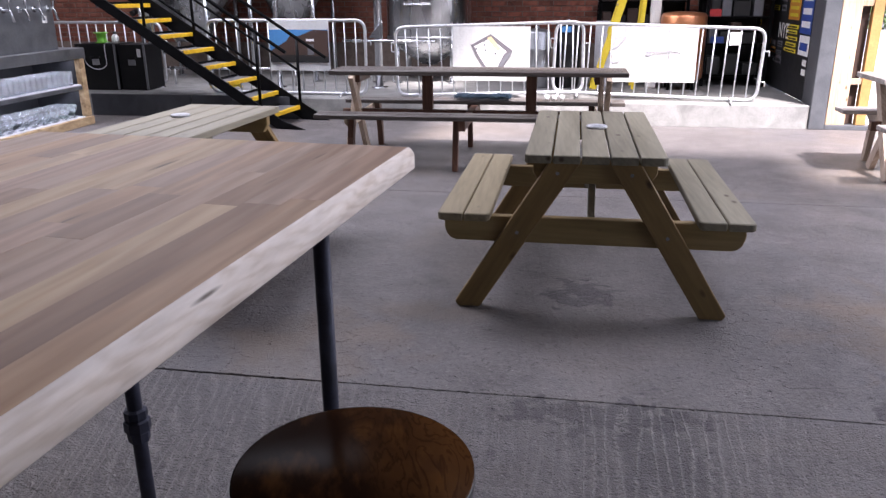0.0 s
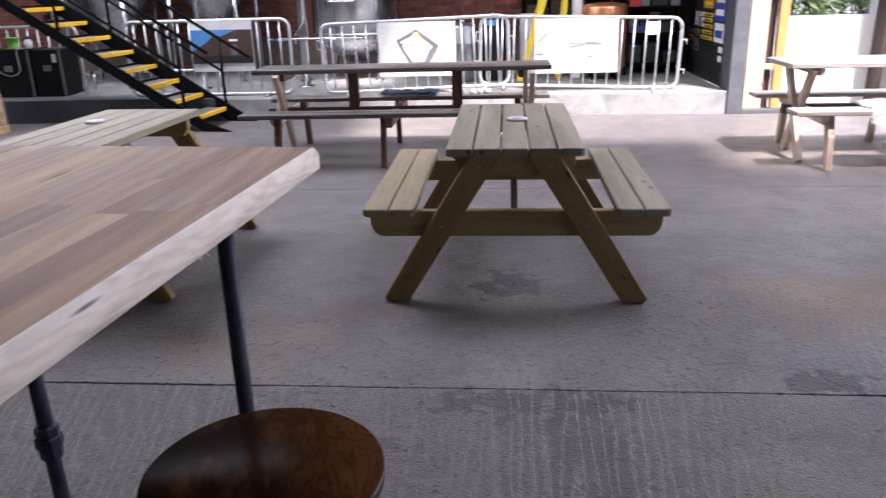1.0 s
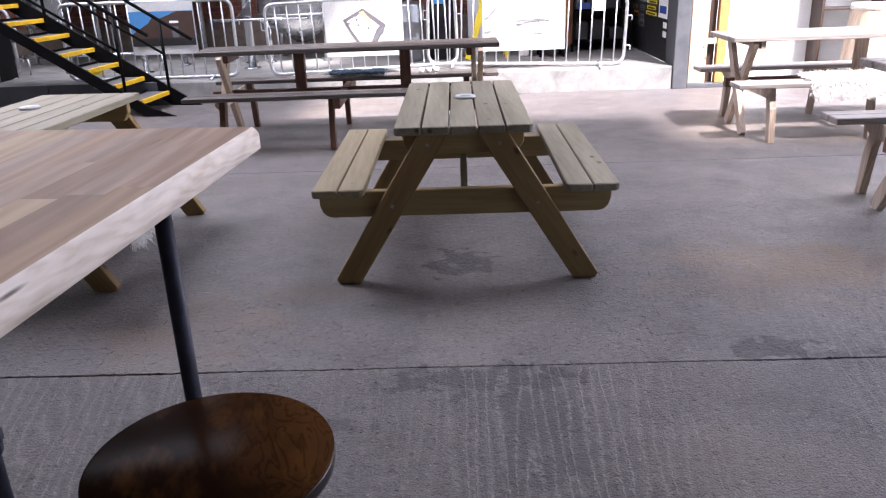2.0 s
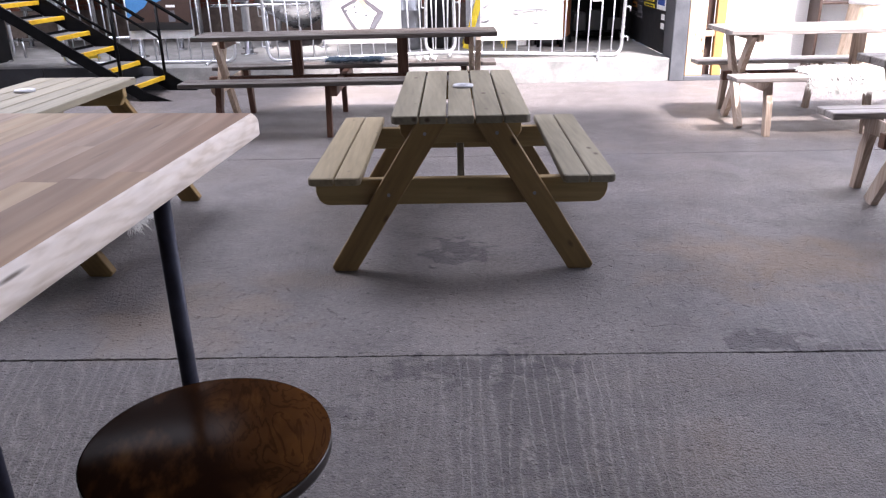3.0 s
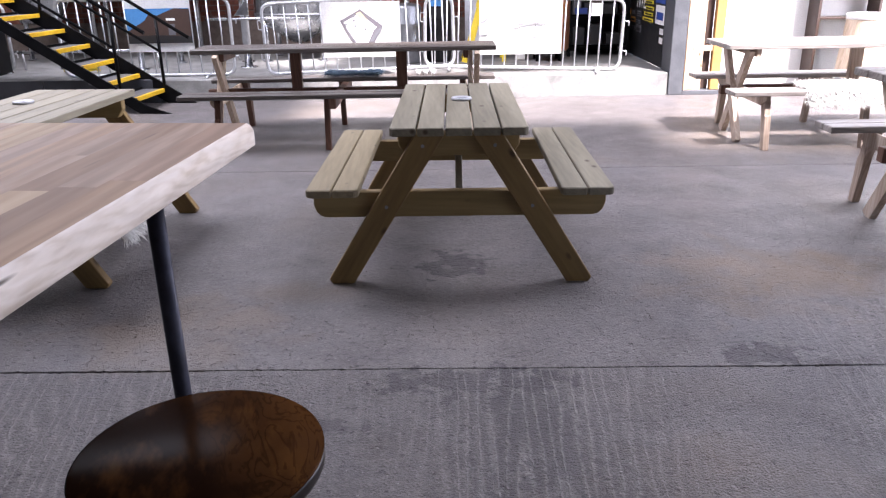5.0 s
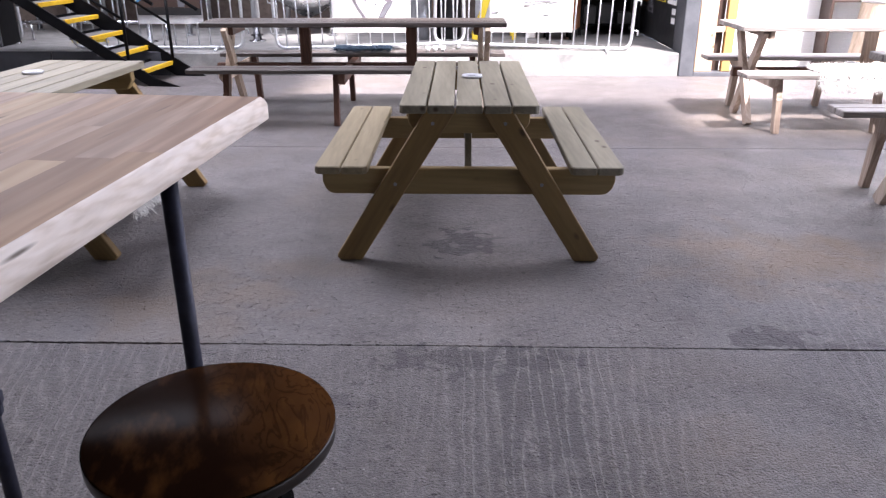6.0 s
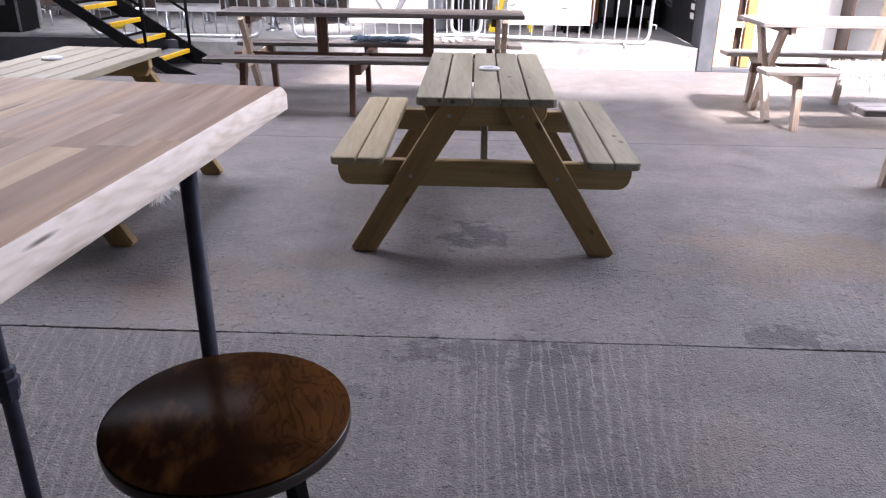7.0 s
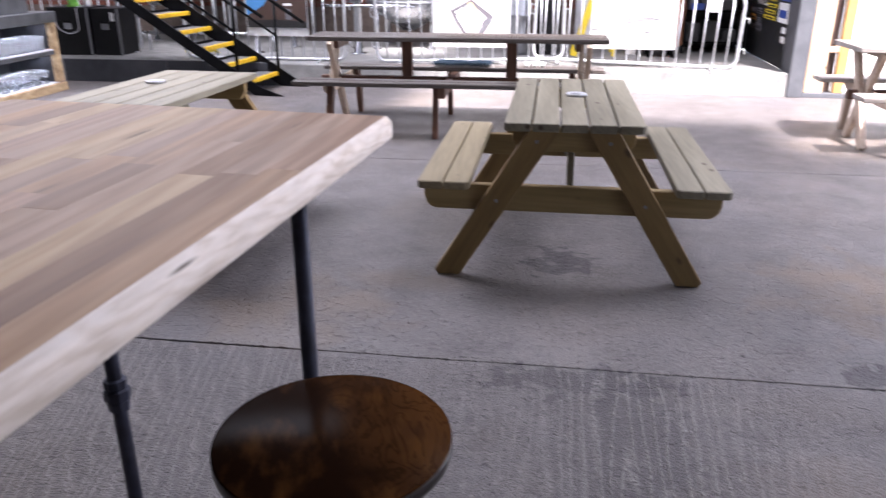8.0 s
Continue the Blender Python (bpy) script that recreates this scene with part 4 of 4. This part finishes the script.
def stepladder():
    t = thing("stepladder", "yellow fibreglass stepladder standing open on the platform", "ladder")
    for dy in (0.0, 0.42):
        bm = bmesh.new()
        slanted(bm, (0.13, 9.15 + dy, 0.25), (0.72, 9.15 + dy, 2.25), 0.03, 0.085, 0.004)
        part("front_stile", bm, ladder_yellow, t)
        bm = bmesh.new()
        slanted(bm, (1.02 - 0.40, 9.17 + dy, 0.25), (0.76, 9.17 + dy, 2.2), 0.03, 0.05, 0.004)
        part("rear_stile", bm, ladder_yellow, t)
    for k in range(1, 8):
        f = k / 8
        x, z = 0.13 + 0.59 * f, 0.25 + 2.0 * f
        part("step", box(x - 0.04, 9.16, z - 0.01, x + 0.04, 9.56, z + 0.012, 0.003), galv, t)
    return t


stepladder()
tagged(part("white_column", box(0.79, 9.35, 0.25, 0.91, 9.47, TOP, 0.008), white_wall), "white painted steel column standing on the platform", "column", kind="structure")
cop = thing("copper_vessel", "orange copper vessel on a dark stand behind the barrier", "tank", pose(1.18, 9.3, 0.25))
part("drum", lathe([(0.24, 0.12), (0.27, 0.15), (0.27, 0.86), (0.25, 0.90), (0.10, 0.92)], 40), copper, cop)
for k in range(4):
    a = radians(45 + 90 * k)
    part("stand_leg", tube([(0.2 * math.cos(a), 0.2 * math.sin(a), 0.0), (0.2 * math.cos(a), 0.2 * math.sin(a), 0.14)], 0.02), black_steel, cop)


def rack(x0, x1, y0, y1, top, label, seed, levels):
    t = thing("shelf_rack", label, "shelving")
    for x in (x0, x1):
        for y in (y0, y1):
            part("upright", box(x - 0.02, y - 0.02, 0.25, x + 0.02, y + 0.02, top, 0.002), black_steel, t)
    for z in levels:
        part("shelf", box(x0 - 0.02, y0 - 0.02, z - 0.02, x1 + 0.02, y1 + 0.02, z, 0.002), black_steel, t)
    part("back_panel", box(x0, y1 + 0.022, 0.25, x1, y1 + 0.04, top, 0.0), black_board, t)
    r = random.Random(seed)
    for z in levels[:-1]:
        x = x0 + 0.04
        while x < x1 - 0.14:
            w, h = r.uniform(0.09, 0.2), r.uniform(0.1, 0.26)
            c = r.choice(["black", "grey", "black", "brown", "black", "black"])
            b = tagged(part("storage_box", box(x, y0, z + 0.001, x + w, y0 + 0.25, z + h, 0.006), ink[c]), "small %s box stored on a black rack" % c, "box", group="stored boxes")
            x += w + r.uniform(0.01, 0.06)
    return t


rack(1.5, 2.25, 9.62, 10.3, 2.2, "tall black steel rack holding small dark boxes", 5, (0.40, 0.78, 1.10, 1.45, 2.15))
rack(0.2, 1.35, 10.35, 10.8, 1.3, "low black rack holding boxes against the brick wall", 8, (0.35, 0.66, 0.98, 1.28))


tagged(part("storage_box", box(1.52, 9.602, 1.101, 1.66, 9.616, 1.19, 0.003), ink["red"]), "small red box on a black rack", "box")
tagged(part("storage_box", box(1.56, 9.602, 0.781, 1.72, 9.616, 0.86, 0.003), ink["blue"]), "small blue box on a black rack", "box")


def dark_case(x0, x1, y0, y1, h, label):
    t = thing("equipment_case", label, "case")
    part("body", box(x0, y0, 0.251, x1, y1, 0.251 + h, 0.012, seg=2), black_plastic, t)
    part("metal_edge", box(x1 - 0.02, y0 - 0.004, 0.26, x1 + 0.004, y0 + 0.02, 0.245 + h, 0.002), dull_steel, t)
    part("latch", box((x0 + x1) / 2 - 0.05, y0 - 0.012, 0.25 + h * 0.55, (x0 + x1) / 2 + 0.05, y0 - 0.001, 0.25 + h * 0.68, 0.004), dull_steel, t)
    part("handle", tube(bend([((x0 + x1) / 2 - 0.06, y0 - 0.002, 0.25 + h * 0.72), ((x0 + x1) / 2 - 0.06, y0 - 0.03, 0.25 + h * 0.72), ((x0 + x1) / 2 + 0.06, y0 - 0.03, 0.25 + h * 0.72), ((x0 + x1) / 2 + 0.06, y0 - 0.002, 0.25 + h * 0.72)], 0.01), 0.005), black_steel, t)
    return t


dark_case(-6.35, -5.80, 8.35, 8.8, 0.57, "black equipment case with metal edges on the platform")
dark_case(-5.78, -5.42, 8.38, 8.8, 0.56, "narrow black cabinet with a white label on the platform")
tagged(part("label_card", box(-5.52, 8.374, 0.66, -5.47, 8.378, 0.76), ink["white"]), "small white label stuck on a black cabinet", "label")
tagged(part("cable_reel", lathe([(0.085, 0.0), (0.085, 0.012), (0.06, 0.02), (0.062, 0.05), (0.055, 0.06), (0.062, 0.075), (0.06, 0.11), (0.085, 0.12), (0.085, 0.132)], 28, (-6.05, 8.5, 0.823)), green_plastic), "bright green plastic reel standing on a black case", "reel")
btl = thing("bottle", "white plastic bottle with a dark cap on a black case", "bottle", pose(-5.86, 8.5, 0.823))
part("body", lathe([(0.04, 0), (0.045, 0.01), (0.045, 0.08), (0.02, 0.11)], 20), ink["white"], btl)
part("cap", lathe([(0.022, 0.11), (0.022, 0.14), (0.01, 0.145)], 16), ink["black"], btl)
wall_lamp = thing("floodlight", "small black twin floodlight fixed on the brick wall", "floodlight", pose(-6.85, 10.9, 1.15))
part("arm", box(-0.02, -0.05, -0.02, 0.02, 0.1, 0.02, 0.004), black_plastic, wall_lamp)
for s in (-1, 1):
    part("head", tube([(s * 0.07, -0.04, 0), (s * 0.09, -0.14, -0.03)], 0.045, seg=16), black_plastic, wall_lamp)


cable = thing("cable", "thin grey cable hanging over a black case", "cable")
part("lead", tube(bend([(-5.93, 8.55, 0.828), (-5.93, 8.338, 0.828), (-5.92, 8.336, 0.55), (-6.06, 8.336, 0.50), (-6.20, 8.337, 0.56), (-6.24, 8.336, 0.70)], 0.06, 6), 0.006, seg=8), grey_plastic, cable)
coil = thing("hose", "yellow hose lying coiled on the platform", "hose", pose(-4.55, 8.75, 0.252))
part("coil", tube([(0.20 * math.cos(a * 0.35) * (1 + 0.06 * math.sin(a)), 0.16 * math.sin(a * 0.35), 0.012 + 0.0012 * a) for a in range(60)], 0.011, seg=8), ladder_yellow, coil)
pipes = thing("pipe_run", "low stainless pipe run with legs on the platform", "pipe", pose(-5.0, 9.05, 0.25))
part("pipe", tube([(-0.6, 0, 0.22), (1.5, 0, 0.22)], 0.02), steel, pipes)
for px in (-0.4, 0.5, 1.3):
    part("pipe_leg", tube([(px, 0, 0.0), (px, 0, 0.205)], 0.012), steel, pipes)
cup = thing("cup", "small white cup standing on the dark bench", "cup", pose(-0.34, 6.47, 0.4605), group="white cups")
part("body", lathe([(0.016, 0.0), (0.024, 0.045), (0.022, 0.045), (0.014, 0.004)], 18), ink["white"], cup)
for k in (1, 2):
    copy_thing(cup, pose(-0.34 + 0.068 * k, 6.47 + 0.01 * k, 0.4605))


# ---------------- bar counter ----------------
def counter():
    t = thing("bar_counter", "bar counter with steel top and open shelves of glasses", "counter")
    xf, y0, y1 = -5.55, 4.4, 7.34
    part("counter_top", box(xf - 0.66, y0, 0.735, xf + 0.02, y1, 0.85, 0.006), dull_steel, t, "thick dull steel counter top")
    part("back_panel", box(xf - 0.62, y0, 0.0, xf - 0.60, y1 - 0.02, 0.734), dark_shelf, t)
    for z, m in ((0.455, laminate), (0.10, laminate)):
        part("shelf", box(xf - 0.598, y0, z - 0.05, xf - 0.012, y1 - 0.11, z), m, t)
        part("shelf_edge", box(xf - 0.011, y0, z - 0.055, xf - 0.001, y1 - 0.11, z - 0.012, 0.002), dull_steel, t)
    part("end_post", box(xf - 0.06, y1 - 0.105, 0.10, xf + 0.012, y1 - 0.02, 0.734, 0.006), osb, t, "rough knotty wooden post")
    part("end_panel", box(xf - 0.598, y1 - 0.10, 0.0, xf - 0.062, y1 - 0.03, 0.734, 0.003), dark_shelf, t)
    part("bottom_rail", box(xf - 0.02, y0, 0.0, xf + 0.022, y1, 0.092, 0.005), osb, t, "rough board bottom rail")
    return t


counter()
glow = bpy.data.materials.new("cool_white_lamp_glow")
glow.use_nodes = True
gn = glow.node_tree.nodes["Principled BSDF"]
gn.inputs["Emission Color"].default_value, gn.inputs["Emission Strength"].default_value = (0.85, 0.92, 1.0, 1), 2.0
for sz in (0.734, 0.404):
    st = thing("strip_light", "cool white strip light fixed under a bar shelf", "strip light")
    part("housing", box(-5.72, 4.5, sz - 0.006, -5.68, 7.2, sz - 0.001), dull_steel, st)
    part("diffuser", box(-5.712, 4.52, sz - 0.0095, -5.688, 7.18, sz - 0.0062), glow, st)
tap = thing("tap_panel", "stainless tap panel with beer taps standing on the counter", "beer taps")
part("panel", box(-5.78, 4.4, 0.851, -5.64, 7.06, 1.75, 0.01), dull_steel, tap)
for y in (6.07, 6.30, 6.53, 6.75, 6.97):
    tp = part("tap", tube(bend([(-5.64, y, 1.27), (-5.56, y, 1.27), (-5.53, y, 1.16)], 0.02, 4), 0.013), steel, tap)
    part("tap_collar", tube([(-5.641, y, 1.27), (-5.625, y, 1.27)], 0.03, seg=16), steel, tp)
    part("tap_handle", tube([(-5.565, y, 1.28), (-5.55, y, 1.42)], 0.012), steel, tp)
tagged(part("label_card", box(-5.639, 6.86, 1.13, -5.634, 6.93, 1.20), ink["white"]), "small white square label stuck on the tap panel", "label")


def tumbler(y, x):
    t = part("pint_glass", lathe([(0.030, 0.0), (0.031, 0.004), (0.040, 0.15), (0.0385, 0.15), (0.029, 0.012), (0.004, 0.011)], 14), glass)
    tagged(t, "clear straight pint glass standing on the bar shelf", "glass", group="pint glasses on the shelf")
    t.matrix_basis = pose(x, y, 0.4555)
    return t


def goblet(y, x):
    t = part("stem_glass", lathe([(0.034, 0.0), (0.034, 0.003), (0.006, 0.008), (0.005, 0.05), (0.026, 0.068), (0.040, 0.10), (0.036, 0.145), (0.0345, 0.145), (0.038, 0.10), (0.024, 0.072), (0.003, 0.062)], 14), glass)
    tagged(t, "clear stemmed beer glass standing on the lower shelf", "glass", group="stem glasses on the shelf")
    t.matrix_basis = pose(x, y, 0.1005)
    return t


g1, g2 = tumbler(7.12, -5.62), goblet(7.12, -5.63)
for i in range(19):
    for j in range(3):
        if i or j:
            copy_thing(g1, pose(-5.62 - 0.09 * j, 7.12 - 0.085 * i, 0.4555))
            copy_thing(g2, pose(-5.63 - 0.095 * j - 0.02 * (i % 2), 7.12 - 0.088 * i, 0.1005))


# ---------------- entrance side ----------------
tagged(part("door_post", box(2.372, 7.93, 0.0, 2.53, 8.30, TOP, 0.006), post_grey), "grey painted post beside the platform end", "post", kind="structure")
wall("wall_stickers", "black board wall covered with posters and stickers", [(2.372, 8.302, 0.25, 2.45, FAR, TOP)], black_board)
wall("wall_entrance", "white painted low wall with a wide opening above",
     [(2.53, 8.30, -0.16, 2.70, 8.45, TOP), (2.70, 8.30, -0.16, RIGHT, 8.45, 1.0), (2.70, 8.30, 2.6, RIGHT, 8.45, TOP), (3.95, 8.30, 1.0, RIGHT, 8.45, 2.6)], white_wall)
fr = thing("pine_frame", "pale pine timber frame standing against the white wall", "frame")
part("wide_plank", box(2.545, 7.96, 0.05, 2.735, 8.0, 2.6, 0.004), frame_pine, fr)
part("stud", box(2.845, 7.97, 0.05, 2.945, 8.05, 2.6, 0.004), ink["amber"], fr)
part("sill", box(2.535, 7.94, 0.0, 3.0, 8.10, 0.048, 0.004), post_grey, fr, "grey sill plate")
part("cross_rail", box(2.737, 7.98, 0.47, 2.843, 8.02, 0.53, 0.003), frame_pine, fr)
part("cross_rail", box(2.737, 7.98, 1.25, 2.843, 8.02, 1.31, 0.003), frame_pine, fr)
part("dark_infill", box(2.737, 8.06, 0.05, 2.843, 8.08, 2.6), ink["brown"], fr)

STICKERS = random.Random(21)


def sticker(y0, y1, z0, z1, c, label, bars=0, bar_c="black"):
    t = thing("sticker", label, "sticker", group="stickers on the black wall")
    part("sheet", box(2.368, y0, z0, 2.3715, y1, z1), ink[c], t)
    for i in range(bars):
        z = z0 + (z1 - z0) * (i + 0.7) / (bars + 0.6)
        part("print_bar", box(2.3665, y0 + (y1 - y0) * 0.12, z - (z1 - z0) * 0.10 / bars * 2, 2.3679, y1 - (y1 - y0) * 0.12, z + (z1 - z0) * 0.10 / bars * 2), ink[bar_c], t)
    return t


sticker(8.31, 8.70, 0.72, 0.93, "white", "white notice with a blue lower edge on black board", 1, "blue")
sticker(8.31, 8.74, 0.95, 1.45, "blue", "blue and white poster on black board", 3, "white")
sticker(8.32, 8.47, 0.615, 0.68, "white", "small white switch plate on black board")
sticker(8.32, 8.47, 0.515, 0.58, "white", "small white switch plate on black board")
for k, z in enumerate((0.72, 0.785, 0.855, 0.925, 0.985)):
    sticker(8.80 + 0.04 * (k % 2), 9.32 - 0.05 * (k % 3), z, z + 0.042, "yellow", "narrow yellow lettered strip on black board", 1)
sticker(8.82, 9.28, 1.08, 1.36, "orange", "orange and yellow badge sticker on black board", 3, "yellow")
for i in range(5):
    for j in range(8):
        y = 9.42 + i * 0.30 + STICKERS.uniform(-0.04, 0.04)
        z = 0.55 + j * 0.105 + STICKERS.uniform(-0.015, 0.015)
        if STICKERS.random() < 0.2 or (i < 2 and 0.78 < z < 1.1):
            continue
        c = STICKERS.choice(["grey", "grey", "orange", "grey", "red", "yellow", "black", "violet", "brown", "grey"])
        sticker(y, y + STICKERS.uniform(0.14, 0.27), z, z + STICKERS.uniform(0.05, 0.09), c, "small %s printed sticker on black board" % c, STICKERS.choice([0, 1, 2]), "black" if c != "black" else "grey")


def lettering(text, m, size, material, name, label):
    cu = bpy.data.curves.new("lettering", 'FONT')
    cu.body, cu.size, cu.extrude = text, size, 0.001
    tmp = bpy.data.objects.new("lettering", cu)
    me = bpy.data.meshes.new_from_object(tmp)
    bpy.data.objects.remove(tmp)
    bpy.data.curves.remove(cu)
    me.materials.append(material)
    ob = new(name, me)
    ob.matrix_basis = m
    return tagged(ob, label, "lettering")


lettering("NYE", pose(2.3655, 9.66, 0.86, 90, 0, -90), 0.25, ink["white"], "lettering", "white block letters on the black board wall")

shelf = thing("open_shelf", "dark wooden open shelf unit beside the white wall", "shelving")
for x in (3.97, 4.62):
    part("side", box(x - 0.015, 8.02, 0.0, x + 0.015, 8.28, 1.5, 0.002), ink["brown"], shelf)
for z in (0.15, 0.55, 0.80, 1.10, 1.45):
    part("shelf_board", box(3.986, 8.02, z - 0.02, 4.604, 8.28, z, 0.002), ink["brown"], shelf)
brl = thing("wooden_tub", "tapered pale wooden tub with a white lid", "tub", pose(4.36, 7.72, 0))
part("stave_shell", lathe([(0.27, 0.0), (0.275, 0.02), (0.215, 0.80)], 22, smooth=False), pale_z, brl)
part("lid", lathe([(0.218, 0.80), (0.225, 0.81), (0.225, 0.85), (0.21, 0.86)], 32), ink["white"], brl)
for z in (0.18, 0.6):
    rr = 0.275 - 0.06 * z / 0.8
    part("hoop", lathe([(rr + 0.001, z), (rr + 0.005, z), (rr + 0.003, z + 0.03), (rr - 0.001, z + 0.03)], 32), dull_steel, brl)


def shrub(x, y, seed, h=2.6, r=1.0):
    t = thing("shrub", "dense green leafy shrub standing in the yard outside", "shrub", pose(x, y, -0.17))
    rg = random.Random(seed)
    bm = bmesh.new()
    for k in range(5):
        a = rg.uniform(0, 6.28)
        slanted(bm, (0.05 * math.cos(a), 0.05 * math.sin(a), 0), (r * 0.6 * math.cos(a), r * 0.6 * math.sin(a), h * 0.7), 0.04, 0.04, 0.0)
    part("stems", bm, ink["brown"], t)
    bm = bmesh.new()
    for k in range(3500):
        u = Vector((rg.gauss(0, 1), rg.gauss(0, 1), rg.gauss(0, 1))).normalized() * rg.uniform(0.55, 1.0)
        p = Vector((u.x * r, u.y * r, h * 0.55 + u.z * h * 0.45)) * (1 + 0.15 * noise.noise(u * 3))
        d = Vector((rg.uniform(-1, 1), rg.uniform(-1, 1), rg.uniform(-1, 1))).normalized() * 0.07
        s = d.orthogonal().normalized() * 0.03
        bm.faces.new([bm.verts.new(q) for q in (p - d, p + s, p + d, p - s)])
    part("leaves", bm, leaf_mat, t)
    return t


leaf_mat = mat("green_leaf", [(0.035, 0.07, 0.015), (0.08, 0.13, 0.035)], nscale=8, rough=0.6, bump=0.0)
for i, x in enumerate((3.0, 4.6, 6.3)):
    shrub(x, 12.6 + 0.3 * (i % 2), 40 + i)

# ---------------- bricks of the end wall ----------------
brick_me = []
for k in range(4):
    bm = box(-0.1055, -0.012, -0.031, 0.1055, 0.0, 0.031, 0.003)
    rb = random.Random(60 + k)
    for v in bm.verts:
        v.co.y += rb.uniform(-0.002, 0.0)
        v.co.x += rb.uniform(-0.0015, 0.0015)
    me = bpy.data.meshes.new("brick")
    bm.to_mesh(me)
    bm.free()
    me.materials.append(brick_mat)
    brick_me.append(me)
rest = bmesh.new()
made = 0
rb = random.Random(70)
for row in range(15):
    z = 0.72 + row * 0.075
    for col in range(53):
        x = LEFT + 0.12 + col * 0.2235 + (0.11 if row % 2 else 0.0)
        if x > 2.3:
            continue
        if -1.4 < x and made < 290:
            ob = new("brick", brick_me[rb.randrange(4)])
            ob.parent = brick_wall
            ob.location = (x, FAR - 0.0005, z)
            made += 1
        else:
            own = bmesh.new()
            own.from_mesh(brick_me[rb.randrange(4)])
            own.transform(Matrix.Translation((x, FAR - 0.0005, z)))
            merged(rest, own)
tagged(part("brickwork", rest, brick_mat, brick_wall), kind="stuff")
